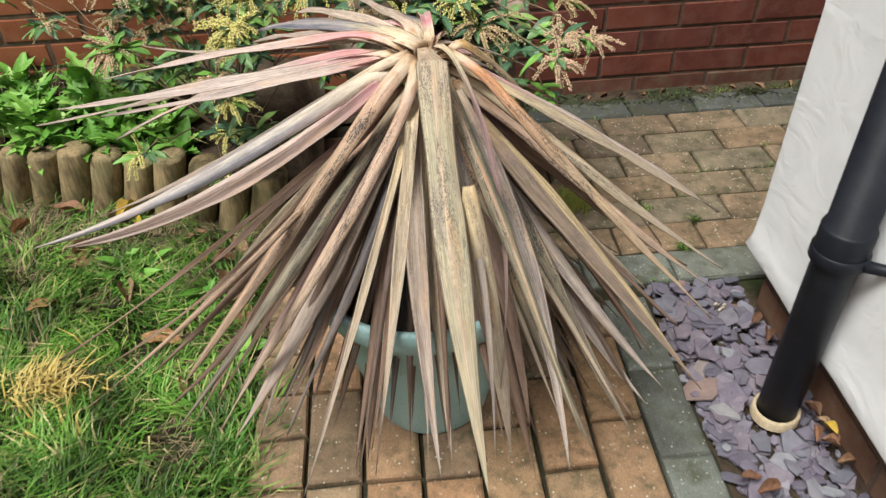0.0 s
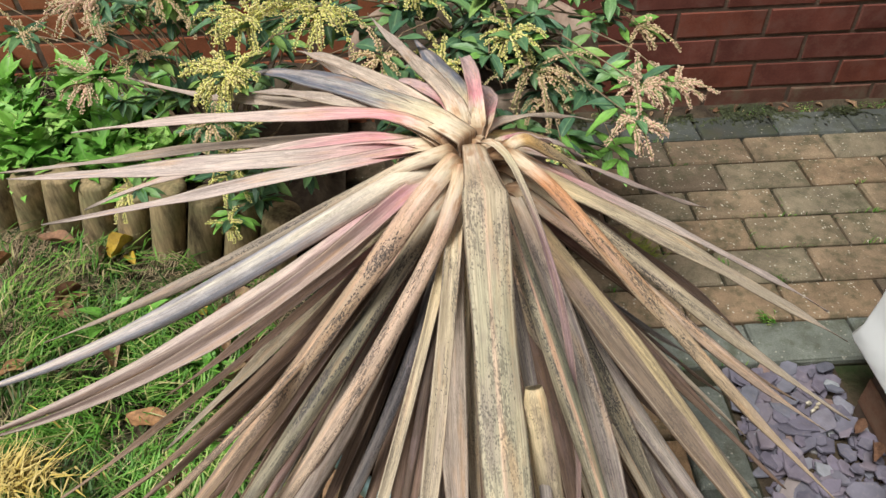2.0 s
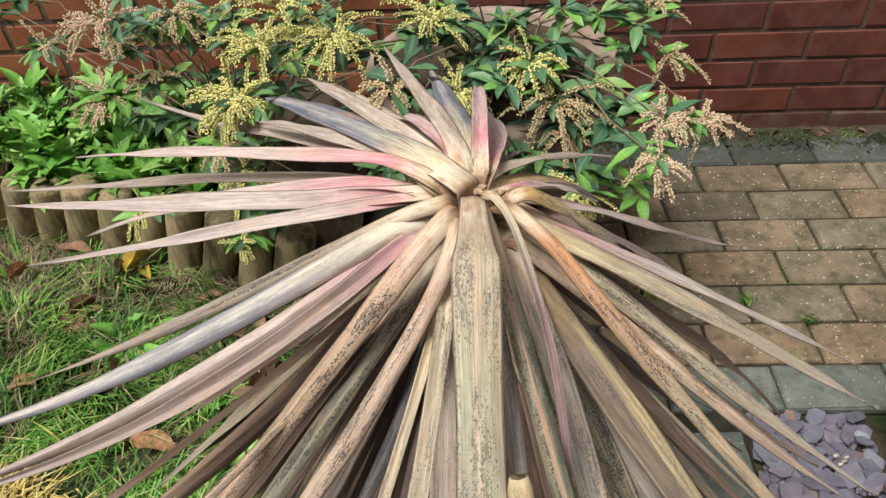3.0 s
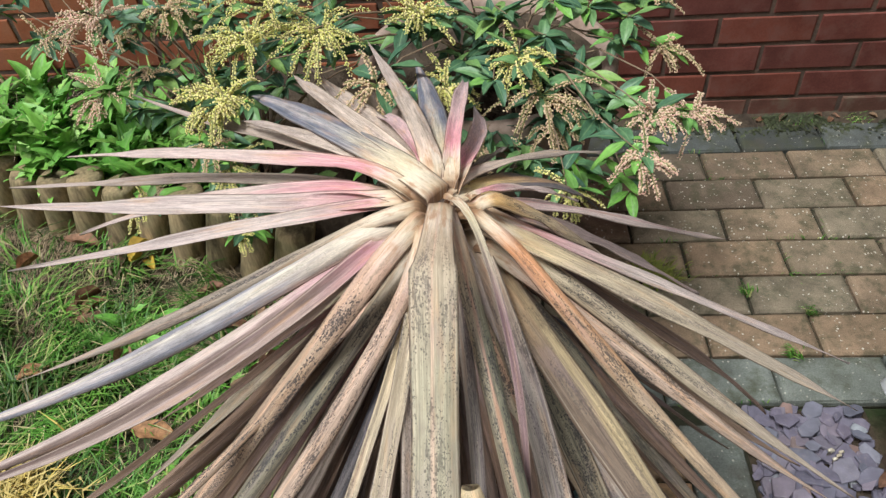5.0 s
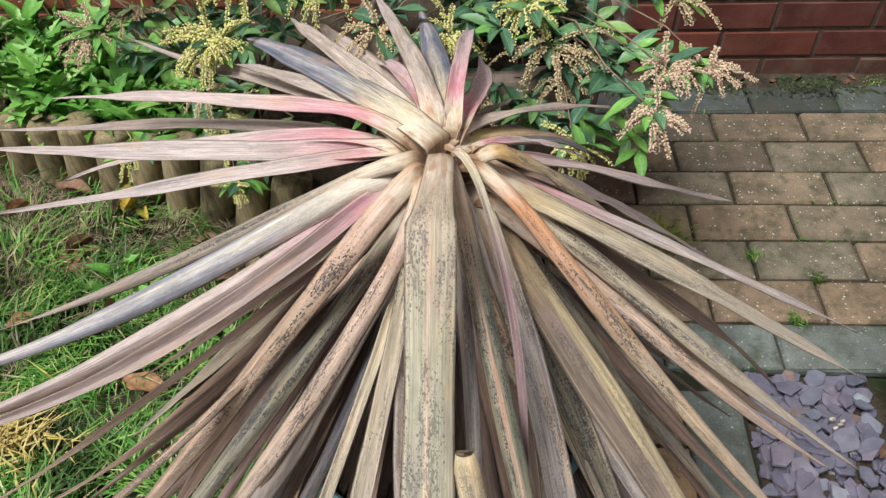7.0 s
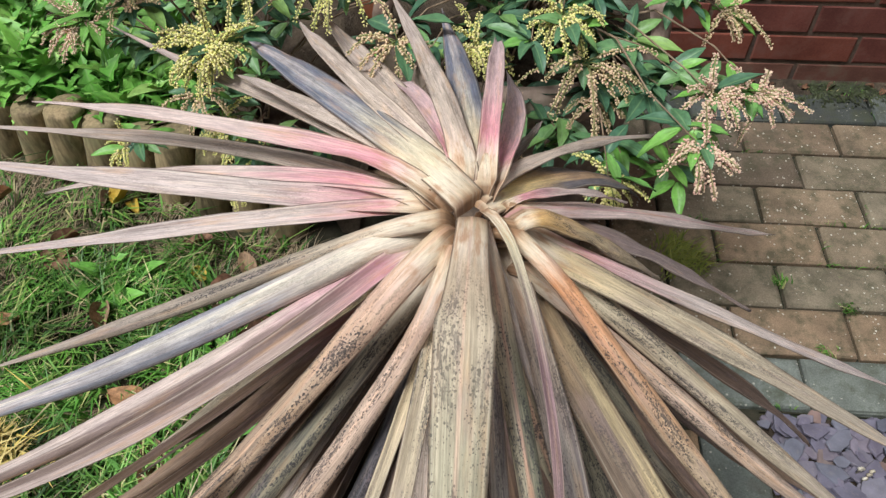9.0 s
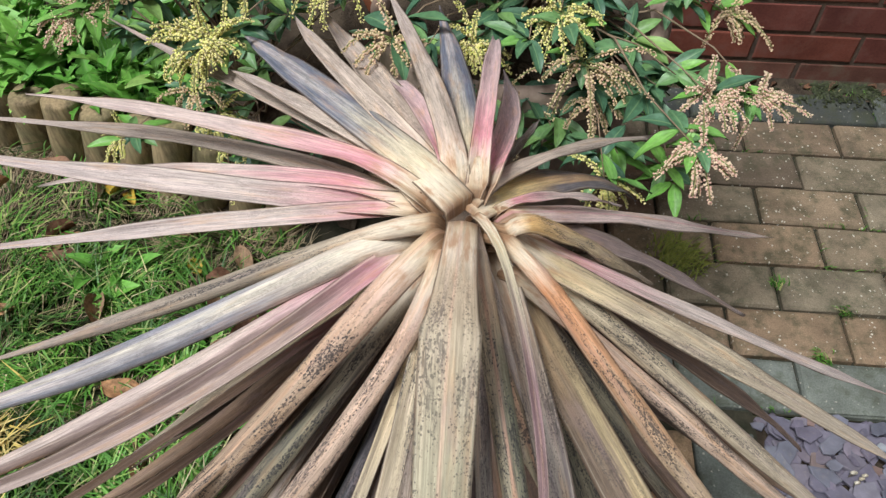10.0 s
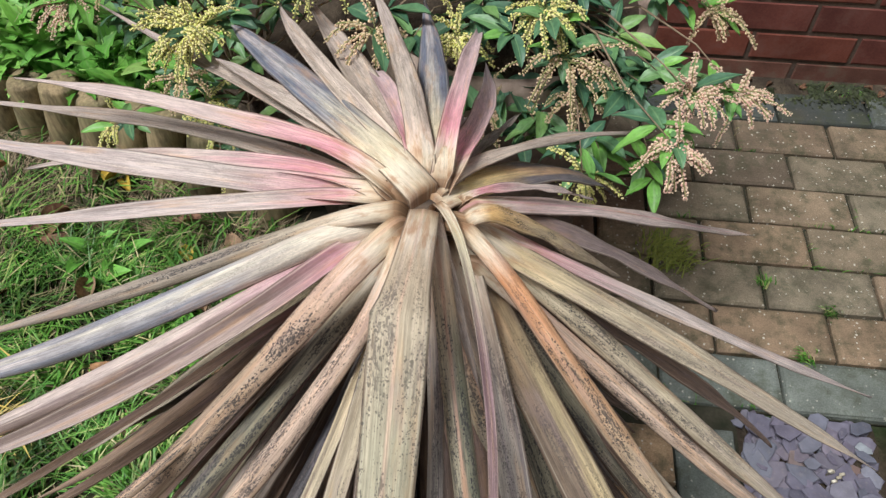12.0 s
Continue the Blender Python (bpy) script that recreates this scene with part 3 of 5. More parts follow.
# raised bed behind the logs
LOG_A, LOG_B = Vector((-2.25, 0.74, 0)), Vector((-0.90, 0.335, 0))


def log_line(x):
    k = (x - LOG_A.x) / (LOG_B.x - LOG_A.x)
    return LOG_A.y + k * (LOG_B.y - LOG_A.y)


bed_v, bed_f = [], []
nx, ny = 70, 24
for j in range(ny):
    for i in range(nx):
        x = -3.0 + 2.2 * i / (nx - 1)
        y0 = log_line(x) + 0.02
        y = y0 + (0.875 - y0) * j / (ny - 1)
        bed_v.append((x, y, 0.085 + 0.11 * j / (ny - 1) + bumps(x, y, 0.06, 0.02) - (0.09 if x > -0.86 else 0)))
bed_f = [(j * nx + i, j * nx + i + 1, (j + 1) * nx + i + 1, (j + 1) * nx + i) for j in range(ny - 1) for i in range(nx - 1)]
bed = part("flower_bed", data("flower_bed", bed_v, bed_f, SOIL))
tagged(bed, "raised bed of dark crumbly soil behind a log edging", "soil", kind="structure")

# ---- brick wall ----
WALL_Y = 0.858
COURSE, BRICK_PITCH = 0.075, 0.225
v, f = box(-3.2, WALL_Y + 0.0035, -0.1, 2.6, WALL_Y + 0.22, 1.5)
wall_north = part("wall_north", data("wall_north", v, f, MORTAR, smooth=False))
tagged(wall_north, "garden wall of red and orange bricks with recessed mortar", "brick wall", kind="structure")


def brick_verts(length, height, depth, bevel, seed):
    """A brick with its face at y = 0, worn at the arrises."""
    r = random.Random(seed)
    h, z = length / 2, height / 2
    verts = []
    for y, inset in ((0.0, bevel), (bevel * 0.8, 0.0), (depth, 0.0)):
        for sx, sz in ((-1, -1), (1, -1), (1, 1), (-1, 1)):
            jx, jz = r.uniform(-0.0012, 0.0012), r.uniform(-0.0012, 0.0012)
            verts.append((sx * (h - inset) + jx, y + r.uniform(-0.0008, 0.0008), sz * (z - inset) + jz))
    faces = [(0, 1, 2, 3)]
    for k in (0, 4):
        for i in range(4):
            j = (i + 1) % 4
            faces.append((k + j, k + i, k + 4 + i, k + 4 + j))
    return verts, faces


RED_MESHES = [data("brick", *brick_verts(0.214, 0.064, 0.05, 0.0022, s), BRICK_RED, smooth=False) for s in range(5)]
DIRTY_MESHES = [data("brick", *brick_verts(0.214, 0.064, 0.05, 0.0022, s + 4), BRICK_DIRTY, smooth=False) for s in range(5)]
ORANGE_MESHES = [data("brick", *brick_verts(0.211, 0.062, 0.05, 0.0022, s + 9), BRICK_ORANGE, smooth=False) for s in range(5)]

# ---- house ----
HX, HY, HZ = 0.088, -0.054, 0.140
house = thing("house", (HX, HY, 0), "house corner with white textured plaster above a brown brick plinth", "house", kind="structure")


def plastered_wall():
    """Two plastered faces that meet in a rounded corner, with a small drip nosing at the foot."""
    prof = [(0.035, HZ + 0.006), (0.004, HZ - 0.004), (0.0, HZ + 0.004), (0.006, HZ + 0.03), (0.009, HZ + 0.10), (0.010, 2.7)]
    outline = [(0.0, -3.4)]
    for y in np.linspace(-3.2, -0.05, 60):
        outline.append((0.0, y))
    for a in np.linspace(0, 90, 6):
        w = radians(a)
        outline.append((0.012 - 0.012 * math.cos(w), -0.012 + 0.012 * math.sin(w)))
    for x in np.linspace(0.1, 3.0, 20):
        outline.append((x, 0.0))
    verts, faces = [], []
    for inset, z in prof:
        for x, y in outline:
            w = bumps(x * 3 + y * 3, z * 3, 0.4, 0.003)
            verts.append((HX + x + inset + (w if x < 0.05 else 0), HY + y - inset + (w if y > -0.02 else 0), z))
    n = len(outline)
    for i in range(len(prof) - 1):
        for k in range(n - 1):
            faces.append((i * n + k + 1, i * n + k, (i + 1) * n + k, (i + 1) * n + k + 1))
    return verts, faces


part("wall", data("plastered_wall", *plastered_wall(), PLASTER), house, "white swirled plaster")
v, f = box(HX + 0.045, -3.4, -0.1, 3.2, HY - 0.045, HZ + 0.05)
plinth = part("plinth", data("plinth", v, f, MORTAR, smooth=False), house, "brown brick plinth under the plaster")
v, f = box(HX + 0.012, -3.4, 2.7, 3.2, HY - 0.012, 2.72)
part("eaves_board", data("eaves_board", v, f, PLASTER, smooth=False), house)

# ---- downpipe ----
PX, PY, PR = 0.046, -0.378, 0.034
pipe = thing("downpipe", (PX, PY, 0), "black plastic rainwater downpipe fixed to the white wall", "downpipe")
prof = [(PR - 0.004, 0.002), (PR, 0.002), (PR, 0.385), (PR + 0.001, 0.388), (PR + 0.0045, 0.39), (PR + 0.005, 0.395), (PR + 0.005, 0.43), (PR + 0.0035, 0.434), (PR, 0.435), (PR, 2.66)]
part("pipe", data("pipe", *lathe(prof, (PX, PY, 0), 40), PLASTIC_BLACK), pipe)
ring = [(PR + 0.0055, 0.372), (PR + 0.008, 0.374), (PR + 0.008, 0.392), (PR + 0.0055, 0.394)]
clip = part("bracket", data("bracket", *lathe(ring, (PX, PY, 0), 40), PLASTIC_BLACK), pipe)
v, f = tube([(PX + 0.02, PY - 0.033, 0.383), (PX + 0.045, PY - 0.047, 0.383), (HX + 0.012, PY - 0.052, 0.383)], [0.010, 0.009, 0.012], 10)
part("bracket_arm", data("bracket_arm", v, f, PLASTIC_BLACK), clip)
collar = part("drain_collar", data("drain_collar", *lathe([(PR + 0.001, 0.0), (PR + 0.001, 0.019), (PR + 0.002, 0.021), (PR + 0.005, 0.021), (PR + 0.007, 0.019), (PR + 0.008, 0.0)], (PX, PY, 0), 40, 0.02), CREAM))
tagged(collar, "cream clay drain collar round the downpipe's foot", "drain collar")

# ---- cordyline in its pot ----
POT = (-0.570, -0.254)
pot = thing("plant_pot", (*POT, 0), "blue-green glazed round plant pot on the block paving", "plant pot")
prof = [(0.0, 0.004), (0.096, 0.0), (0.103, 0.004), (0.106, 0.012), (0.137, 0.15), (0.165, 0.288), (0.167, 0.296), (0.183, 0.300), (0.187, 0.305), (0.190, 0.338), (0.187, 0.345), (0.179, 0.345), (0.173, 0.338), (0.165, 0.290), (0.152, 0.25)]
part("body", data("pot_body", *lathe(prof, (*POT, 0), 72, 0.006), GLAZE), pot)
sv, sf = lathe([(0.0, 0.278), (0.06, 0.280), (0.12, 0.276), (0.161, 0.276)], (*POT, 0), 40)
sv = [(x, y, z + bumps(x, y, 0.03, 0.008)) for x, y, z in sv]
part("compost", data("compost", sv, sf, SOIL), pot, "dark potting compost")

CROWN = Vector((-0.552, -0.222, 0.665))
STEM = Vector((-0.555, -0.212, 0.0))
plant = thing("cordyline", (POT[0], POT[1], 0.278), "withered cordyline with drooping dry tan and pink strap leaves", "plant")
tv, tf = tube([(-0.566, -0.240, 0.262), (-0.564, -0.230, 0.36), (-0.560, -0.212, 0.48), (-0.555, -0.212, 0.57), (-0.553, -0.213, 0.650), (-0.553, -0.214, 0.664)], [0.034, 0.030, 0.029, 0.027, 0.022, 0.010], 14)
part("trunk", data("trunk", tv, tf, TRUNK), plant, "brown ringed bark")


def strap(start, az, curl, rise, droop, sag, length, knee, width, shape, seed, twist, snap=None, whole=True):
    """A strap leaf: it leaves its sheath at rise + knee, bends by droop and sag along its length and swings sideways by curl.
    shape: arch (edges rolled down), channel (edges up), roof (creased along the midrib) or flat."""
    r = random.Random(seed)
    n, across = 30, 8
    p = Vector(start)
    ph1, ph2 = r.uniform(0, 6), r.uniform(0, 6)
    lean = r.uniform(-0.10, 0.10) + twist
    from_s = r.uniform(0.40, 0.52)
    top, under, uv = [], [], []
    heart = Vector((STEM.x, STEM.y, start[2] - 0.016))
    sheath = 4 if whole else 0
    for i in range(-sheath, n + 1):
        s = max(i, 0) / n
        sm = min(1.0, s + 0.5 / n)
        e = rise + droop * sm + sag * sm * sm + knee * max(0.0, 1.0 - s / 0.12)
        a = az + curl * sm
        if snap and s >= snap[0]:
            k = (s - snap[0]) / (1 - snap[0])
            e = snap[1] + snap[2] * k
            a = az + snap[3] * k
        t = Vector((math.cos(e) * math.cos(a), math.cos(e) * math.sin(a), math.sin(e)))
        side = Vector((math.sin(a), -math.cos(a), 0))
        up = side.cross(t)
        w = lean * min(1.0, 0.4 + 2.0 * s) + 0.07 * math.sin(3.0 * s + ph1)
        side, up = side * math.cos(w) + up * math.sin(w), up * math.cos(w) - side * math.sin(w)
        body = 1.0 + 0.10 * max(0.0, 1.0 - s / 0.12)
        taper = 1.0 - max(0.0, (s - from_s) / (1.0 - from_s)) ** 1.45
        if snap:
            body, taper = 0.62 + 0.38 * min(1.0, s / (snap[0] * 1.15)) ** 2.2, 1.0 - max(0.0, (s - 0.55) / 0.45) ** 1.25
        if not whole:
            body = 1.0 if s > 0.02 else 0.75
        half = width / 2 * max(0.02, body * taper) * (1.0 + 0.035 * math.sin(11 * s + ph2) + 0.02 * math.sin(29 * s + ph1))
        roll = {"arch": 1.5, "channel": 0.70, "roof": 0.75, "flat": 0.42}[shape] * (0.85 + 0.05 * ph2) * (1.0 + 0.25 * math.exp(-s / 0.1))
        for k in range(across + 1):
            u = 2 * k / across - 1
            wide, deep = half * math.sin(roll * u) / roll, half * (1 - math.cos(roll * u)) / roll
            if shape == "arch":
                wide, deep = 1.13 * wide, 1.13 * deep
            elif shape == "channel":
                wide, deep = half * u * math.cos(roll * 0.6), -half * abs(u) ** 1.5 * math.sin(roll) * 0.8
            elif shape == "roof":
                wide, deep = half * u * math.cos(roll * 0.7), half * abs(u) * math.sin(roll * 0.7)
            ripple = 0.0016 * math.sin(17 * s + ph1 + 2 * u) * abs(u) ** 2 + 0.0004 * math.sin(37 * s + ph2) * u
            if i < 0:
                back = -i / sheath
                at = Vector(start).lerp(heart, 0.85 * back) - Vector((0, 0, 0.030 * back ** 2))
                q = at + (side * wide - up * deep) * (1.0 - 0.25 * back)
            else:
                q = p + side * wide + up * (ripple - deep)
            top.append(q)
            under.append(q - up * (0.0013 * (1 - 0.5 * abs(u))))
            uv.append((k / across, s if whole else 0.12 + 0.88 * s))
        if i >= 0:
            p = p + t * (length / n)
    m = across + 1
    off = len(top)
    n += sheath
    faces = []
    for i in range(n):
        for k in range(across):
            a0 = i * m + k
            faces.append((a0, a0 + 1, a0 + m + 1, a0 + m))
            faces.append((off + a0 + 1, off + a0, off + a0 + m, off + a0 + m + 1))
        for k, rev in ((0, False), (across, True)):
            a0 = i * m + k
            q = (a0, a0 + m, off + a0 + m, off + a0)
            faces.append(q[::-1] if rev else q)
    faces.append(tuple(off + k for k in range(m)) + tuple(range(m))[::-1])
    faces.append(tuple(n * m + k for k in range(m)) + tuple(off + n * m + k for k in range(m))[::-1])
    return top + under, faces, uv + uv


LEAF_NO = [0]


def blade(kind, start, az, curl, rise, droop, sag, length, knee, width, shape="arch", twist=None, snap=None, whole=True, mirror=False):
    LEAF_NO[0] += 1
    a = radians(az)
    lean = -(0.25 if math.cos(a) > 0 else 0.42) * math.cos(a) if twist is None else twist
    verts, faces, uv = strap(start, a, curl, rise, droop, sag, length, knee, width, shape, LEAF_NO[0], lean, snap, whole)
    if mirror:
        uv = [(1 - x, y) for x, y in uv]
    part("leaf", data("leaf", verts, faces, BLADES[kind], uv=uv), plant)


def lower(kind, az, curl, rise, droop, sag, length, drop, width, shape="arch"):
    """A leaf from further down the stem."""
    a = radians(az)
    start = (STEM.x + 0.020 * math.cos(a), STEM.y + 0.020 * math.sin(a), CROWN.z + drop)
    blade(kind, start, az, curl, rise, droop, sag, length, 0.35, width, shape)


blade("slaty", (-0.551, -0.193, 0.674), 95.8, 0.10, -0.21, -0.37, 0.37, 0.43, 0.48, 0.033, "flat")
blade("beige", (-0.558, -0.188, 0.677), 102.0, 0.20, -0.18, -0.29, 0.49, 0.39, 0.62, 0.023, "flat")
blade("beige", (-0.567, -0.172, 0.663), 113.7, 0.08, -0.31, -0.20, 0.39, 0.56, 0.15, 0.034, "channel")
blade("beige", (-0.574, -0.175, 0.665), 132.4, -0.38, 0.01, -0.56, 0.12, 0.42, 0.42, 0.020, "channel")
blade("slaty", (-0.555, -0.209, 0.679), 136.4, -0.27, -0.05, -0.45, 0.01, 0.50, 0.22, 0.031, "flat")
blade("beige", (-0.584, -0.171, 0.660), 144.3, -0.24, -0.03, -0.46, 0.04, 0.36, 0.27, 0.018, "flat")
blade("beige", (-0.581, -0.203, 0.667), 130.2, 0.26, -0.25, -0.44, 0.66, 0.71, 0.26, 0.024, "channel")
blade("pink", (-0.584, -0.200, 0.669), 150.7, 0.11, -0.25, -0.03, -0.02, 0.59, 0.57, 0.020, "channel")
blade("beige", (-0.589, -0.198, 0.660), 145.4, 0.29, -0.25, -0.41, 0.41, 0.83, 0.06, 0.019, "flat")
blade("ashen", (-0.587, -0.208, 0.663), 165.1, -0.02, -0.20, -0.10, 0.13, 0.59, -0.06, 0.027, "channel")
blade("pink", (-0.595, -0.195, 0.653), 161.4, -0.01, -0.18, -0.53, 0.19, 0.55, 0.33, 0.018, "channel")
blade("ashen", (-0.584, -0.203, 0.654), 179.5, 0.30, -0.13, -0.08, 0.30, 0.41, 0.15, 0.018, "channel", mirror=True)
blade("rose", (-0.542, -0.185, 0.672), 89.0, 0.03, -0.19, -0.53, 0.20, 0.49, 0.47, 0.020, "channel")
blade("rose", (-0.537, -0.184, 0.669), 78.4, 0.35, -0.39, -0.27, 0.36, 0.35, 0.36, 0.025, "channel")
blade("rose", (-0.538, -0.174, 0.661), 88.1, 0.12, -0.29, -0.55, 0.20, 0.20, 0.49, 0.017, "channel")
blade("rose", (-0.560, -0.186, 0.671), 110.6, 0.03, -0.13, -0.66, 0.14, 0.33, 0.58, 0.019, "channel")
blade("lilac", (-0.531, -0.169, 0.650), 78.9, 0.02, -0.47, -0.31, 0.27, 0.34, 0.30, 0.012, "channel")
blade("beige", (-0.547, -0.198, 0.669), 59.6, -0.19, -0.36, -0.45, 0.23, 0.47, 0.24, 0.016, "flat", -0.05)
blade("amber", (-0.548, -0.205, 0.669), 53.3, -0.04, -0.37, -0.61, 0.04, 0.41, -0.00, 0.033, "flat", -0.12)
blade("pink", (-0.524, -0.197, 0.657), 42.8, -0.02, -0.38, -0.55, 0.18, 0.20, 0.38, 0.010, "channel", -0.3)
blade("shell", (-0.514, -0.199, 0.660), 44.4, -0.14, -0.58, -0.34, 0.31, 0.65, -0.03, 0.025, "flat", -0.15)
blade("gold", (-0.519, -0.241, 0.686), 18.8, 0.26, -0.59, -0.65, 0.30, 0.23, 1.19, 0.019, "arch")
blade("dun", (-0.486, -0.168, 0.615), 17.3, -0.11, -0.51, -0.58, 0.33, 0.33, 0.02, 0.026, "flat", -0.1)
blade("ashen", (-0.512, -0.224, 0.668), 0.1, 0.43, -0.54, -0.27, 0.05, 0.65, -0.02, 0.013, "flat")
blade("straw", (-0.514, -0.234, 0.672), 353.8, 0.02, -0.47, -0.29, 0.14, 0.50, -0.20, 0.026, "flat")
blade("cream", (-0.514, -0.226, 0.656), 343.8, -0.06, -0.61, -0.26, 0.31, 0.52, 0.07, 0.025, "arch")
blade("orange", (-0.516, -0.249, 0.686), 316.5, 0.43, -0.56, -0.47, 0.24, 0.53, 0.40, 0.024, "arch")
blade("olive", (-0.521, -0.221, 0.624), 330.4, 0.12, -0.72, -0.48, 0.35, 0.54, 0.02, 0.029, "arch")
blade("yellow", (-0.521, -0.219, 0.621), 303.5, 0.18, -0.30, -0.54, 0.14, 0.54, -0.01, 0.041, "roof")
blade("peach", (-0.505, -0.243, 0.639), 340.9, 0.26, -0.62, -0.43, 0.34, 0.54, -0.00, 0.023, "arch")
blade("brown", (-0.503, -0.217, 0.630), 349.0, 0.52, -0.54, -0.47, -0.02, 0.51, -0.04, 0.019, "flat")
blade("speckled", (-0.575, -0.228, 0.679), 179.2, 0.31, -0.55, 0.11, 0.26, 0.50, 0.23, 0.021, "arch")
blade("bluish", (-0.582, -0.218, 0.652), 204.2, -0.23, -0.29, -0.37, 0.52, 0.55, 0.43, 0.034, "arch")
blade("blush", (-0.582, -0.218, 0.645), 211.6, 0.02, -0.28, -0.12, 0.57, 0.49, 0.15, 0.030, "arch")
blade("dusky", (-0.582, -0.222, 0.640), 219.3, -0.23, -0.32, -0.09, 0.62, 0.48, 0.37, 0.021, "channel", mirror=True)
blade("tan", (-0.583, -0.222, 0.625), 211.9, -0.43, -0.62, -0.23, 0.17, 0.55, 0.19, 0.025, "arch")
blade("rusty", (-0.572, -0.253, 0.686), 224.8, -0.52, -0.59, -0.38, 0.08, 0.57, 0.23, 0.029, "arch")
blade("olive", (-0.575, -0.224, 0.627), 235.9, -0.27, -0.35, -0.45, 0.24, 0.55, 0.00, 0.027, "arch")
blade("peach", (-0.565, -0.268, 0.683), 242.1, -0.99, -0.55, -0.44, -0.08, 0.60, -0.39, 0.025, "arch")
blade("sooty", (-0.569, -0.236, 0.628), 256.3, -0.87, -0.46, -0.58, -0.06, 0.53, -0.04, 0.022, "arch")
blade("cream", (-0.567, -0.234, 0.626), 264.1, -0.09, -0.11, -0.48, 0.19, 0.50, -0.00, 0.018, "channel")
blade("lilac", (-0.552, -0.224, 0.652), 282.5, -0.33, -0.13, -0.57, 0.19, 0.55, 0.00, 0.015, "arch")
blade("mossy", (-0.544, -0.228, 0.668), 282.3, 0.09, -0.25, -0.61, 0.18, 0.55, 0.53, 0.025, "arch")
blade("beige", (-0.543, -0.228, 0.675), 287.4, 0.21, -0.25, -0.75, 0.10, 0.15, 0.50, 0.014, "arch")
blade("plum", (-0.542, -0.221, 0.676), 298.2, -0.81, -0.34, -0.70, 0.10, 0.50, 0.91, 0.008, "channel")
blade("lilac", (-0.530, -0.221, 0.637), 296.6, -0.43, -0.42, -0.66, 0.35, 0.56, 0.03, 0.028, "channel")
blade("tan", (-0.607, -0.230, 0.600), 217.7, -0.26, -0.28, -0.35, 0.30, 0.55, -0.00, 0.009, "channel")
blade("tan", (-0.602, -0.235, 0.599), 218.9, -0.45, -0.49, -0.25, 0.35, 0.54, -0.01, 0.010, "channel")
blade("rusty", (-0.596, -0.241, 0.600), 229.4, -0.29, -0.24, -0.36, 0.26, 0.55, -0.01, 0.012, "arch")
blade("straw", (-0.566, -0.237, 0.615), 255.9, -0.16, -0.23, -0.49, 0.22, 0.55, -0.00, 0.012, "channel")
blade("olive", (-0.526, -0.213, 0.621), 306.4, -0.03, -0.71, -0.50, 0.49, 0.58, 0.02, 0.028, "channel")
# the broad front leaf rises from the heart, snaps over and hangs
blade("broad", (-0.550, -0.236, 0.686), 270.6, 0.0, 0.29, 0.02, 0.0, 0.63, 0.0, 0.0395, "flat", 0.0, (0.172, -0.735, 0.708, 0.01))
# a second broken leaf shows only its pale outer half
blade("straw", (-0.520, -0.497, 0.637), 285.4, 0.17, -1.034, -0.427, -0.01, 0.38, 0.0, 0.034, "arch", 0.0, None, False)

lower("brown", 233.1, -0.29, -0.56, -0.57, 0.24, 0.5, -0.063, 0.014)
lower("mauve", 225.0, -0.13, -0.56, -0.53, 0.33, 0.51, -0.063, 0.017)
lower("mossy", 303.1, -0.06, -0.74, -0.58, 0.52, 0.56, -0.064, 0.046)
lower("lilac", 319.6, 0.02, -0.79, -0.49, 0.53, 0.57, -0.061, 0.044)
lower("old_shaded", 247.0, -0.02, -0.70, -0.75, 0.22, 0.54, -0.082, 0.027)
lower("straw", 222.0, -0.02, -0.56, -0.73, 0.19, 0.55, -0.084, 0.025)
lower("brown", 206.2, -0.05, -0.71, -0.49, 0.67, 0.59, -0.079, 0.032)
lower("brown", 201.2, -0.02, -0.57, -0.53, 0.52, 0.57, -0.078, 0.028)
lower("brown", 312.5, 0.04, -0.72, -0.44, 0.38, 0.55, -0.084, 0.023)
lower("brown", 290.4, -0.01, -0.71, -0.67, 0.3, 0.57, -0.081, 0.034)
lower("old_shaded", 315.8, 0.03, -0.76, -0.54, 0.43, 0.54, -0.08, 0.036)
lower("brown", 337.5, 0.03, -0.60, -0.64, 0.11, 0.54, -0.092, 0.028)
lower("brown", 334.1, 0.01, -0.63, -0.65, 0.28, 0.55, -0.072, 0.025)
lower("old_shaded", 318.8, 0.03, -0.61, -0.64, 0.25, 0.55, -0.082, 0.024)
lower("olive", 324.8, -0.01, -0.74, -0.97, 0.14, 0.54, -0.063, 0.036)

# long lower leaves whose tips hang clear of the skirt
blade("tan", (-0.514, -0.212, 0.613), 343.4, 0.15, -0.63, -0.29, 0.29, 0.49, -0.01, 0.025, "arch")
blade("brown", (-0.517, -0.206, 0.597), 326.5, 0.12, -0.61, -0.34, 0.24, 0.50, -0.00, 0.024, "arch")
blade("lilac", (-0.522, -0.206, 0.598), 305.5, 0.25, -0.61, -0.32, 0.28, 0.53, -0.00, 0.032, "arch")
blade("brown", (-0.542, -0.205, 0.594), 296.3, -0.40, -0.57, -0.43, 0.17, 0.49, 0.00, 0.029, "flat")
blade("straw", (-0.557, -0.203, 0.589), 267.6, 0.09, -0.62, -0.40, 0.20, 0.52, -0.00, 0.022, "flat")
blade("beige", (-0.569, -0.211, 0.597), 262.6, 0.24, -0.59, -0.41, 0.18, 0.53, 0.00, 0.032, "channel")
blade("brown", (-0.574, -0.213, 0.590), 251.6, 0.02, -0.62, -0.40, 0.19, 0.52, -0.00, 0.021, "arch")
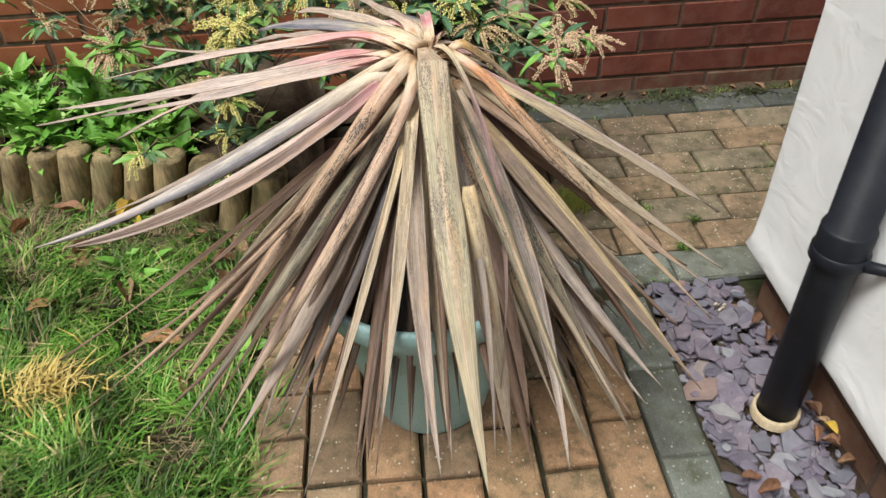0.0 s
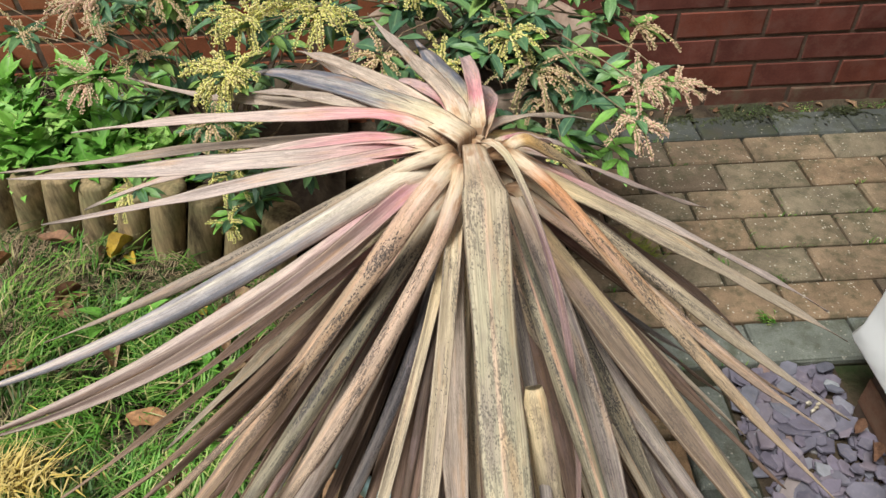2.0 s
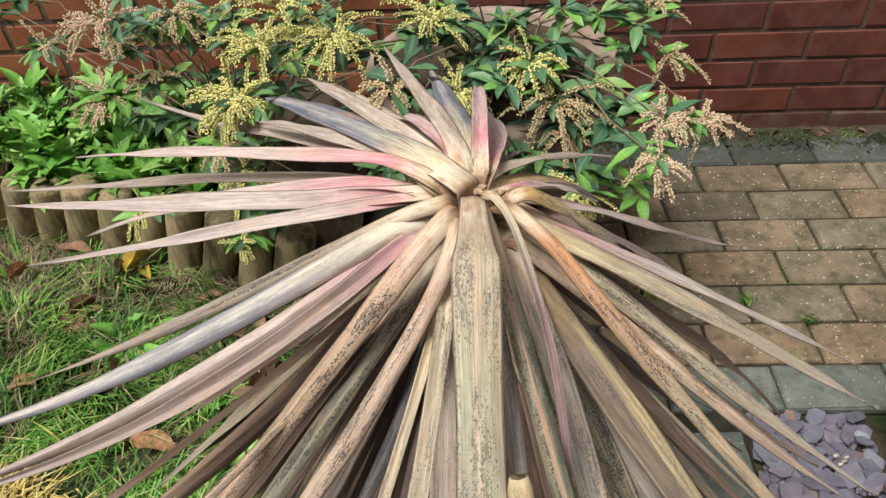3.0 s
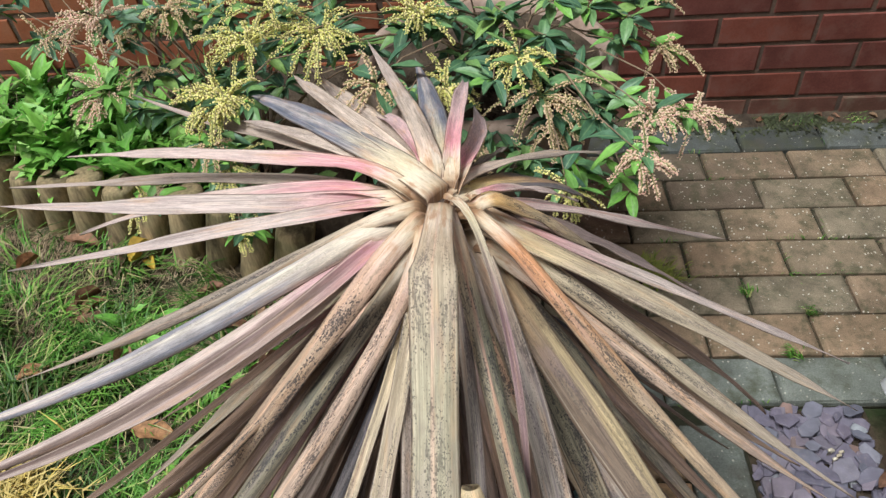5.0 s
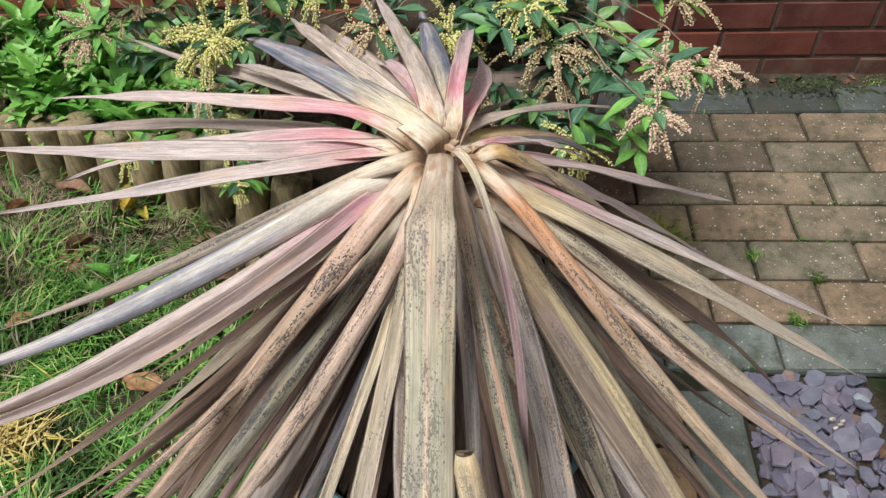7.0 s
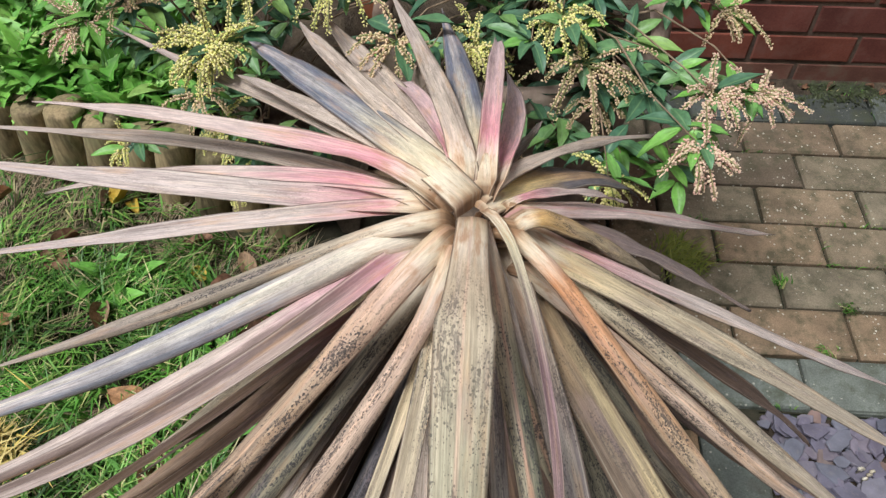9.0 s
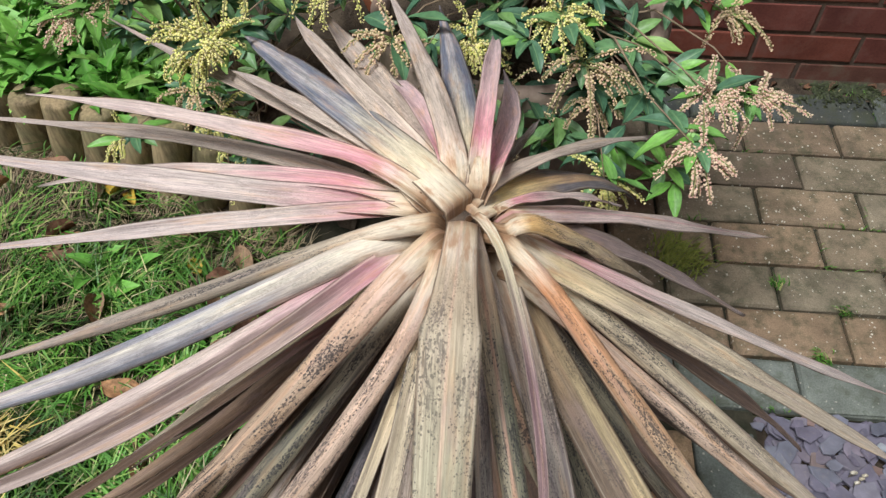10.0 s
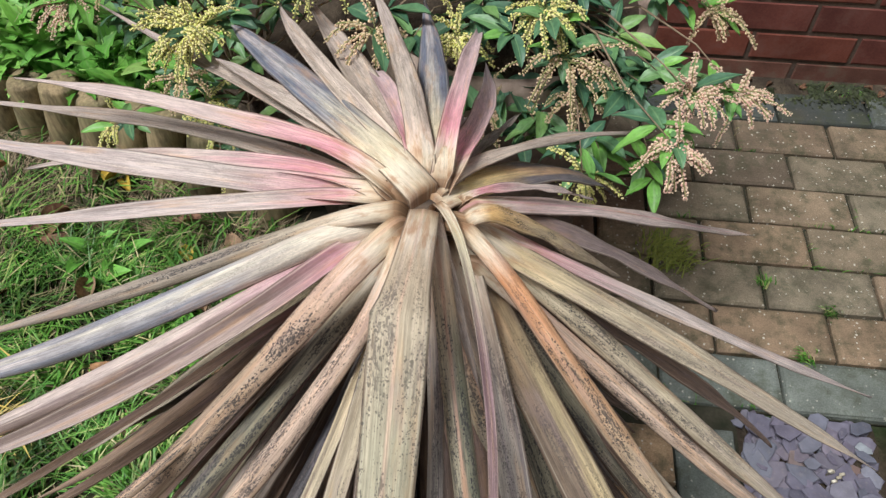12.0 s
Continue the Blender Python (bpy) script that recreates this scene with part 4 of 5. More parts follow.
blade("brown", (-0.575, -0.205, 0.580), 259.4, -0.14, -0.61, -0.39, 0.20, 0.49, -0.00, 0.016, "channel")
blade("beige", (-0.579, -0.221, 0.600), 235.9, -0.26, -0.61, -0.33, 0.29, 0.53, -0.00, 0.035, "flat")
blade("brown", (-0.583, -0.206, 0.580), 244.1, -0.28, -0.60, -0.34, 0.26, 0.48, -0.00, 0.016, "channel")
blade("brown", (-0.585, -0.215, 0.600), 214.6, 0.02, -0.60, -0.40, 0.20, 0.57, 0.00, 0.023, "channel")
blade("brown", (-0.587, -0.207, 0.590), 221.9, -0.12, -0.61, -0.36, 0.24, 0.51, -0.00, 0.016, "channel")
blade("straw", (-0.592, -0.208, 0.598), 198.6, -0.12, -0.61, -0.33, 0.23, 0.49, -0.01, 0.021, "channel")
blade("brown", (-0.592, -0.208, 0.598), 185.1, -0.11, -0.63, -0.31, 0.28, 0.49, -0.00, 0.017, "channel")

# older leaves of the skirt, under the others, mostly with gap shade painted into their colours
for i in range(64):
    lower(rng.choice(["old_shaded", "old_shaded", "sooty", "brown"]), 150 + 240 * (i + rnd(-0.4, 0.4)) / 64, rnd(-0.2, 0.2), rnd(-1.05, -0.75), rnd(-0.5, -0.25), rnd(0.1, 0.4), rnd(0.40, 0.52), rnd(-0.15, -0.10), rnd(0.014, 0.024))
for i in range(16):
    lower(rng.choice(["brown", "old_shaded", "straw", "old_shaded", "rusty"]), 176 + 176 * (i + rnd(-0.4, 0.4)) / 16, rnd(-0.15, 0.15), rnd(-0.8, -0.5), rnd(-0.55, -0.3), rnd(0.1, 0.35), rnd(0.42, 0.54), rnd(-0.12, -0.08), rnd(0.012, 0.020))

# ---- log edging ----
edging = thing("log_edging", (-1.5, 0.53, 0), "low edging of upright weathered half-round logs beside the lawn", "log edging")
along = (LOG_B - LOG_A)
n_logs = int(along.length / 0.083)
for i in range(n_logs):
    p = LOG_A + along * ((i + 0.5) / n_logs)
    r, h = rnd(0.038, 0.043), rnd(0.125, 0.155)
    tiltx, tilty = 0.28 * h + rnd(-0.006, 0.006), rnd(-0.008, 0.008)
    verts, faces = [], []
    rings = [(1.0, -0.06), (1.0, h * 0.5), (1.0, h - 0.008), (0.93, h - 0.001), (0.5, h + 0.003), (0.02, h + 0.004)]
    for q, z in rings:
        for k in range(16):
            w = 2 * math.pi * k / 16
            rr = r * q * (1 + 0.03 * math.sin(3 * w + i))
            verts.append((p.x + rr * math.cos(w) + tiltx * z / h, p.y + rr * math.sin(w) + tilty * z / h, z + rnd(-0.001, 0.001)))
    for a in range(len(rings) - 1):
        for k in range(16):
            b = (k + 1) % 16
            faces.append((a * 16 + k, a * 16 + b, (a + 1) * 16 + b, (a + 1) * 16 + k))
    part("log", data("log", verts, faces, LOG), edging)

# ---- pieris ----
TUB = (-0.510, 0.385)
tub = thing("terracotta_planter", (*TUB, 0), "large weathered terracotta planter standing by the brick wall", "planter")
prof = [(0.0, 0.005), (0.150, 0.0), (0.156, 0.006), (0.175, 0.20), (0.196, 0.405), (0.198, 0.415)]
part("body", data("tub_body", *lathe(prof, (*TUB, 0), 64, 0.008), TERRACOTTA_DARK), tub, "dark terracotta body")
prof = [(0.199, 0.405), (0.202, 0.416), (0.214, 0.420), (0.220, 0.428), (0.222, 0.470), (0.217, 0.482), (0.205, 0.484), (0.197, 0.476), (0.188, 0.42)]
part("rim", data("tub_rim", *lathe(prof, (*TUB, 0), 64, 0.008), TERRACOTTA), tub, "pale rolled rim")
sv, sf = lathe([(0.0, 0.452), (0.10, 0.456), (0.197, 0.460)], (*TUB, 0), 40)
part("compost", data("tub_compost", [(x, y, z + bumps(x, y, 0.04, 0.01)) for x, y, z in sv], sf, SOIL), tub, "dark dry compost")


def lance(length, width, bend, fold, seed, lobes=0):
    """A leathery lance-shaped leaf along +x, its upper face towards +z."""
    r = random.Random(seed)
    n, across = (7, 4) if not lobes else (18, 4)
    verts, faces, uv = [], [], []
    a, x, z = 0.25, 0.0, 0.0
    for i in range(n + 1):
        s = i / n
        half = width / 2 * max(0.06, math.sin(math.pi * min(1, 0.06 + 0.94 * s ** 0.85)) ** 0.8)
        if lobes:
            half *= 0.70 + 0.5 * math.sin(2 * math.pi * lobes * s + seed) * (1 - s) ** 0.3
        for k in range(across + 1):
            u = 2 * k / across - 1
            verts.append((x - abs(u) * half * fold * 0.2 * math.sin(a), u * half, z + abs(u) * half * fold + 0.0012 * math.sin(9 * s + seed) * u))
            uv.append((k / across, s))
        x += length / n * math.cos(a)
        z += length / n * math.sin(a)
        a -= bend / n
    m = across + 1
    faces = [(i * m + k, i * m + k + 1, (i + 1) * m + k + 1, (i + 1) * m + k)[::-1] for i in range(n) for k in range(across)]
    under = [(x, y, z - 0.0007) for x, y, z in verts]
    off = len(verts)
    faces += [tuple(off + i for i in q[::-1]) for q in faces]
    return verts + under, faces, uv + uv


OLD_LEAVES = [data("leaf", *[q for q in lance(0.046 + 0.0045 * s, 0.0180, 0.9 - 0.2 * s, 0.35, s)][:2], PIERIS, uv=lance(0.046 + 0.0045 * s, 0.0180, 0.9 - 0.2 * s, 0.35, s)[2]) for s in range(4)]
YOUNG_LEAVES = [data("leaf", *lance(0.046 + 0.005 * s, 0.0165, 0.5, 0.3, s)[:2], PIERIS_YOUNG, uv=lance(0.046 + 0.005 * s, 0.0165, 0.5, 0.3, s)[2]) for s in range(3)]
WEED_LEAVES = []
for s in range(5):
    wv, wf, wu = lance(0.062 + 0.014 * s, 0.027 + 0.004 * s, 0.9, 0.4, s + 5, (5, 4, 6, 5, 0)[s])
    WEED_LEAVES.append(data("leaf", wv, wf, WEED, uv=wu))


def toward(at, direction, spin=0.0, size=1.0):
    """A pose at a point with +x along a direction and +z as far up as it goes."""
    x = Vector(direction).normalized()
    side = Vector((0, 0, 1)).cross(x)
    if side.length < 1e-3:
        side = Vector((0, 1, 0))
    side.normalize()
    up = x.cross(side)
    m = Matrix((x, side, up)).transposed().to_4x4()
    return Matrix.Translation(at) @ m @ Matrix.Rotation(spin, 4, "X") @ Matrix.Scale(size, 4)


def bud(verts, faces, at, axis, r):
    axis = axis.normalized()
    a = axis.orthogonal().normalized()
    b = axis.cross(a)
    o = len(verts)
    verts.append(at)
    for d, q in ((0.5, 0.95), (1.4, 1.0), (2.0, 0.5)):
        for k in range(5):
            w = 2 * math.pi * k / 5
            verts.append(at + axis * (d * r) + (a * math.cos(w) + b * math.sin(w)) * (q * r))
    verts.append(at + axis * (2.2 * r))
    for k in range(5):
        j = (k + 1) % 5
        faces.append((o, o + 1 + j, o + 1 + k))
        for ring in (0, 5):
            faces.append((o + 1 + ring + k, o + 1 + ring + j, o + 6 + ring + j, o + 6 + ring + k))
        faces.append((o + 11 + k, o + 11 + j, o + 16))


def panicle(bush, at, heading, count, reach, material, seed):
    """A cluster of arching racemes, each strung with two loose rows of small bell buds."""
    r = random.Random(seed)
    at = Vector(at)
    head = Vector(heading).normalized()
    bv, bf, sv, sf = [], [], [], []
    count = round(count * (1.7 if material == BUDS_YELLOW else 1.2))
    for c in range(count):
        w = 2.4 * c + r.uniform(-0.4, 0.4)
        out = Vector((math.cos(w), math.sin(w), r.uniform(-0.2, 0.9))).normalized() * 0.85 + head * 0.7
        out.normalize()
        length = reach * r.uniform(0.65, 1.35)
        p, d = at + head * r.uniform(-0.012, 0.012), out.copy()
        line = [p.copy()]
        steps = 22
        fall = r.uniform(0.03, 0.065) if material == BUDS_PINK else r.uniform(0.045, 0.09)
        for i in range(steps):
            d = (d + Vector((0, 0, -fall)) + Vector((r.uniform(-1, 1), r.uniform(-1, 1), r.uniform(-0.6, 0.6))) * 0.05).normalized()
            p = p + d * (length / steps)
            line.append(p.copy())
            if i < 3:
                continue
            side = d.cross(Vector((0, 0, 1))).normalized()
            for sgn in (-1, 1, -0.6, 0.6, r.uniform(-0.5, 0.5)):
                if r.random() < 0.22:
                    continue
                hang = (side * sgn * r.uniform(0.5, 1.0) + Vector((0, 0, r.uniform(-1.0, 0.25))) + d * r.uniform(0.0, 0.6)).normalized()
                size = r.uniform(0.0012, 0.0020) * (1.0 - 0.35 * i / steps)
                bud(bv, bf, p + hang * r.uniform(0.0008, 0.0036), hang, size)
        tv, tf = tube(line[::2] + [line[-1]], [0.0009] * (len(line[::2]) + 1), 4)
        sf += [tuple(i + len(sv) for i in q) for q in tf]
        sv += tv
    flower = part("flower_panicle", data("flower_panicle", bv, bf, material), bush)
    part("stalk", data("stalk", sv, sf, STEM_GREEN), flower)


def sprig(bush, at, heading, leaves, young, seed, size=1.0):
    """A whorl of leaves at a shoot's end."""
    r = random.Random(seed)
    head = Vector(heading).normalized()
    for k in range(round(leaves * 1.4)):
        w = 2.4 * k + r.uniform(-0.3, 0.3)
        out = Vector((math.cos(w), math.sin(w), 0))
        back = r.uniform(0.0, 0.045)
        lift = r.uniform(-0.85, 0.40)
        direction = out + head * 0.25 + Vector((0, 0, lift))
        mesh = r.choice(YOUNG_LEAVES if young > r.random() else OLD_LEAVES)
        part("leaf", mesh, bush, m=toward(Vector(at) - head * back + out * 0.004, direction, r.uniform(-0.5, 0.5), size * r.uniform(0.75, 1.2)))


def limb(bush, root, end, seed, thick=0.0027):
    r = random.Random(seed)
    a, b = Vector(root), Vector(end)
    pts = []
    for i in range(6):
        k = i / 5
        p = a.lerp(b, k) + Vector((0, 0, 0.07 * math.sin(math.pi * k) * (b - a).length / 0.4))
        if 0 < i < 5:
            p += Vector((r.uniform(-1, 1), r.uniform(-1, 1), r.uniform(-1, 1))) * 0.02
        pts.append(p)
    part("branch", data("branch", *tube(pts, [thick * (1 - 0.72 * i / 5) for i in range(6)], 6), TWIG), bush)


pieris = thing("pieris_shrub", (*TUB, 0.43), "evergreen pieris shrub with nodding yellowish flower buds", "shrub")
ROOT = (-0.50, 0.40, 0.44)
SHOT = [0]


def shoot(bush, root, at, heading, leaves, young, racemes, reach, material, size=1.0, branch=True):
    SHOT[0] += 1
    if branch:
        limb(bush, root, at, SHOT[0])
    if leaves:
        sprig(bush, at, heading, leaves, young, 100 + SHOT[0], size)
    if racemes:
        panicle(bush, at, heading, racemes, reach, material, 300 + SHOT[0])


shoot(pieris, ROOT, (-0.868, 0.095, 0.590), (-0.2, -0.4, 0.3), 9, 0.3, 24, 0.056, BUDS_YELLOW)
shoot(pieris, ROOT, (-0.850, 0.200, 0.612), (-0.3, -0.4, 0.6), 8, 0.1, 14, 0.068, BUDS_YELLOW)
shoot(pieris, ROOT, (-0.750, 0.240, 0.605), (-0.1, -0.5, 0.5), 9, 0.2, 14, 0.080, BUDS_YELLOW)
shoot(pieris, ROOT, (-0.830, 0.270, 0.640), (-0.3, -0.2, 0.7), 8, 0.0, 9, 0.085, BUDS_YELLOW)
shoot(pieris, ROOT, (-0.608, 0.260, 0.618), (0.0, -0.3, 0.8), 9, 0.0, 9, 0.060, BUDS_YELLOW)
shoot(pieris, ROOT, (-0.462, 0.210, 0.575), (0.1, -0.7, 0.1), 8, 0.1, 10, 0.064, BUDS_YELLOW)
shoot(pieris, ROOT, (-0.428, 0.165, 0.535), (0.2, -0.8, 0.0), 7, 0.2, 12, 0.078, BUDS_TAN)
shoot(pieris, ROOT, (-0.655, 0.110, 0.600), (-0.1, -0.6, 0.0), 4, 0.0, 10, 0.052, BUDS_TAN)
shoot(pieris, ROOT, (-0.570, 0.195, 0.540), (0.0, -0.9, 0.1), 4, 0.0, 8, 0.050, BUDS_YELLOW)
shoot(pieris, ROOT, (-0.238, 0.310, 0.525), (0.7, -0.3, 0.1), 5, 0.9, 9, 0.066, BUDS_TAN)
shoot(pieris, ROOT, (-0.275, 0.140, 0.515), (0.3, -0.6, 0.2), 8, 0.45, 15, 0.044, BUDS_PINK)
shoot(pieris, ROOT, (-0.212, 0.165, 0.500), (0.8, -0.3, 0.0), 8, 0.9, 12, 0.052, BUDS_PINK)
shoot(pieris, ROOT, (-0.306, 0.035, 0.525), (0.3, -0.7, 0.0), 8, 0.45, 12, 0.048, BUDS_PINK)
shoot(pieris, ROOT, (-0.400, 0.030, 0.470), (0.1, -0.8, -0.2), 6, 0.3, 6, 0.055, BUDS_YELLOW)
shoot(pieris, ROOT, (-0.255, 0.355, 0.590), (0.5, 0.0, 0.7), 9, 0.1, 8, 0.055, BUDS_TAN)
# leafy shoots without flowers
shoot(pieris, ROOT, (-0.335, 0.170, 0.505), (0.5, -0.6, 0.3), 10, 0.0, 0, 0, None)
shoot(pieris, ROOT, (-0.360, 0.230, 0.530), (0.4, -0.5, 0.4), 10, 0.0, 0, 0, None)
shoot(pieris, ROOT, (-0.540, 0.230, 0.560), (0.0, -0.7, 0.4), 10, 0.0, 0, 0, None)
shoot(pieris, ROOT, (-0.500, 0.300, 0.590), (0.0, -0.4, 0.7), 10, 0.0, 0, 0, None)
shoot(pieris, ROOT, (-0.640, 0.300, 0.585), (-0.3, -0.5, 0.6), 10, 0.0, 0, 0, None)
shoot(pieris, ROOT, (-0.720, 0.300, 0.560), (-0.5, -0.3, 0.5), 10, 0.0, 0, 0, None)
shoot(pieris, ROOT, (-0.420, 0.260, 0.580), (0.2, -0.5, 0.6), 10, 0.1, 0, 0, None)
shoot(pieris, ROOT, (-0.370, 0.110, 0.430), (0.3, -0.8, -0.2), 8, 0.3, 0, 0, None)
shoot(pieris, ROOT, (-0.300, 0.080, 0.420), (0.5, -0.7, -0.3), 8, 0.6, 0, 0, None)

second = thing("pieris_bush", (-1.02, 0.52, 0.11), "spreading pieris bush with tan flower buds in the bed", "shrub")
ROOT_B = (-1.02, 0.52, 0.12)
shoot(second, ROOT_B, (-1.165, 0.300, 0.480), (-0.5, -0.5, 0.1), 12, 0.95, 11, 0.058, BUDS_PINK, 1.25)
shoot(second, ROOT_B, (-1.100, 0.270, 0.630), (-0.4, -0.5, 0.2), 7, 0.1, 17, 0.070, BUDS_PINK)
shoot(second, ROOT_B, (-1.025, 0.350, 0.600), (-0.1, -0.5, 0.3), 8, 0.1, 10, 0.062, BUDS_TAN)
shoot(second, ROOT_B, (-1.060, 0.280, 0.530), (-0.2, -0.6, 0.5), 10, 0.0, 5, 0.045, BUDS_TAN)
shoot(second, ROOT_B, (-0.930, 0.150, 0.480), (0.1, -0.9, 0.2), 7, 0.5, 6, 0.050, BUDS_TAN)
shoot(second, ROOT_B, (-0.915, 0.150, 0.430), (0.2, -0.8, 0.0), 7, 0.2, 6, 0.055, BUDS_YELLOW)
shoot(second, ROOT_B, (-0.960, 0.250, 0.300), (0.0, -0.8, 0.2), 9, 0.1, 6, 0.050, BUDS_YELLOW)
shoot(second, ROOT_B, (-0.885, 0.200, 0.330), (0.3, -0.7, 0.3), 9, 0.1, 0, 0, None)
shoot(second, ROOT_B, (-0.960, 0.240, 0.400), (0.1, -0.6, 0.4), 10, 0.0, 0, 0, None)
shoot(second, ROOT_B, (-1.020, 0.280, 0.450), (-0.2, -0.6, 0.5), 10, 0.0, 0, 0, None)
shoot(second, ROOT_B, (-1.080, 0.330, 0.420), (-0.4, -0.6, 0.4), 10, 0.1, 0, 0, None)
shoot(second, ROOT_B, (-0.900, 0.260, 0.500), (0.2, -0.5, 0.6), 10, 0.0, 0, 0, None)
shoot(second, ROOT_B, (-1.100, 0.420, 0.560), (-0.4, -0.2, 0.7), 10, 0.0, 0, 0, None)
shoot(second, ROOT_B, (-0.950, 0.400, 0.580), (0.1, -0.3, 0.8), 10, 0.0, 0, 0, None)
shoot(second, ROOT_B, (-1.180, 0.300, 0.230), (-0.3, -0.8, 0.2), 8, 0.5, 5, 0.045, BUDS_YELLOW)
shoot(second, ROOT_B, (-1.000, 0.290, 0.160), (0.0, -0.9, 0.2), 8, 0.5, 4, 0.040, BUDS_YELLOW)
shoot(second, ROOT_B, (-0.930, 0.290, 0.210), (0.2, -0.8, 0.2), 9, 0.1, 0, 0, None)
shoot(second, ROOT_B, (-0.820, 0.290, 0.270), (0.5, -0.6, 0.2), 9, 0.0, 0, 0, None)

# leafy wood at the back of both shrubs
for k in range(16):
    at = (-1.50 + 0.052 * k + rnd(-0.03, 0.03), rnd(0.48, 0.66), rnd(0.36, 0.62))
    shoot(second, ROOT_B, at, (rnd(-0.5, 0.3), -0.5, 0.5), 9, 0.15, (0, 0, 6)[k % 3], 0.05, BUDS_YELLOW if k > 8 else BUDS_TAN)
for k in range(14):
    at = (-0.62 + 0.026 * k + rnd(-0.02, 0.02), rnd(0.17, 0.34), rnd(0.50, 0.62))
    shoot(pieris, ROOT, at, (rnd(-0.4, 0.4), -0.6, 0.4), 8, 0.12, 0, 0, None, 0.9)

for k in range(16):
    at = (-1.22 + 0.036 * k + rnd(-0.03, 0.03), rnd(0.44, 0.60), rnd(0.26, 0.50))
    shoot(second, ROOT_B, at, (rnd(-0.4, 0.4), -0.6, 0.4), 10, 0.1, 0, 0, None)

# lower shoots hang over the planter's rim
for k in range(9):
    at = (-0.68 + 0.040 * k + rnd(-0.015, 0.015), rnd(0.125, 0.155), rnd(0.42, 0.50))
    shoot(pieris, ROOT, at, (rnd(-0.3, 0.3), -0.7, -0.1), 8, 0.05, (0, 5, 0)[k % 3], 0.045, BUDS_TAN, 0.95)

# ---- weeds in the bed ----
def rosette(x, y, leaves, size):
    z = 0.085 + 0.11 * max(0.0, (y - log_line(x) - 0.02) / (0.855 - log_line(x)))
    ob = thing("weed", (x, y, z), "bright green broad-leaved weed in the raised bed", "weed", "weeds in the bed")
    for k in range(int(leaves * 2.6)):
        w = 2.4 * k + rnd(-0.3, 0.3)
        lift = rnd(0.2, 2.6)
        m = toward((x + 0.01 * math.cos(w), y + 0.01 * math.sin(w), z), (math.cos(w), math.sin(w), lift), rnd(-0.4, 0.4), 1.18 * size * rnd(0.65, 1.2))
        part("leaf", rng.choice(WEED_LEAVES[:4] if rng.random() < 0.65 else WEED_LEAVES), ob, m=m)


for x, y, n, s in ((-1.62, 0.67, 13, 1.0), (-1.50, 0.62, 14, 1.05), (-1.42, 0.66, 12, 0.95), (-1.37, 0.55, 14, 1.0), (-1.29, 0.54, 12, 0.85), (-1.53, 0.55, 12, 0.8), (-1.72, 0.72, 12, 1.0), (-1.64, 0.80, 10, 0.9), (-1.44, 0.76, 12, 1.0), (-1.30, 0.66, 12, 0.9), (-1.20, 0.58, 10, 0.8), (-1.80, 0.66, 12, 1.0), (-1.58, 0.74, 11, 0.9), (-1.22, 0.74, 10, 0.9), (-1.46, 0.56, 13, 0.9), (-1.33, 0.60, 14, 0.95), (-1.58, 0.62, 13, 1.0), (-1.68, 0.64, 13, 0.9), (-1.25, 0.50, 12, 0.85), (-1.40, 0.70, 13, 1.1), (-1.55, 0.68, 13, 1.0), (-1.16, 0.50, 11, 0.8)):
    rosette(x, y, n, s)


def blades_mesh(name, points, height, width, lean, material, seed):
    """Many grass blades, each a bent tapering strip."""
    r = np.random.RandomState(seed)
    n = len(points)
    pts = np.asarray(points, dtype=float)
    a = r.uniform(-1.3, 1.3, n) + np.array([5.0 * noise.noise(Vector((p[0] * 6, p[1] * 6, 9.0))) for p in pts])
    h = height * r.uniform(0.45, 1.25, n)
    bend = h * r.uniform(lean[0], lean[1], n)
    w = width * r.uniform(0.6, 1.3, n)
    out = np.stack([np.cos(a), np.sin(a), np.zeros(n)], 1)
    side = np.stack([-np.sin(a), np.cos(a), np.zeros(n)], 1)
    up = np.array([0, 0, 1.0])
    mid = pts + out * (bend * 0.35)[:, None] + up * (h * 0.62)[:, None]
    tip = pts + out * bend[:, None] + up * (h * r.uniform(0.55, 1.0, n))[:, None]
    hw = side * (w / 2)[:, None]
    v = np.stack([pts - hw, pts + hw, mid - hw * 0.75, mid + hw * 0.75, tip], 1).reshape(-1, 3)
    faces = []
    for i in range(n):
        o = 5 * i
        faces.append((o, o + 1, o + 3, o + 2))
        faces.append((o + 2, o + 3, o + 4))
    return data(name, v.tolist(), faces, material, smooth=False)


# ---- lawn ----
nr = np.random.RandomState(5)
green, dry = [], []
while len(green) < 23000:
    x, y = nr.uniform(-2.1, -0.865), nr.uniform(-1.0, 0.55)
    if y > log_line(x) - 0.045 or (x > -0.91 and (y > -0.2 or nr.rand() > 0.35)):
        continue
    patch = noise.noise(Vector((x * 7, y * 7, 0.0))) + 0.5 * noise.noise(Vector((x * 19, y * 19, 3.0)))
    worn = max(0.0, (y - 0.12) / 0.3) + max(0.0, (x + 1.08) / 0.25) * (1 if y > -0.2 else 0.3)
    if patch < -0.22 + 0.55 * worn and nr.rand() < 0.85:
        if nr.rand() < 0.5:
            dry.append((x, y, -0.022))
        continue
    green.append((x, y, -0.024))
while len(dry) < 7000:
    x, y = nr.uniform(-1.9, -0.88), nr.uniform(-0.25, 0.5)
    worn = max(0.0, (y - 0.10) / 0.3) + max(0.0, (x + 1.10) / 0.25)
    if y < log_line(x) - 0.03 and nr.rand() < 0.1 + 0.5 * worn:
        dry.append((x, y, -0.020))
lawn = part("lawn_grass", blades_mesh("lawn_grass", green, 0.064, 0.0042, (0.5, 1.9), GRASS, 3))
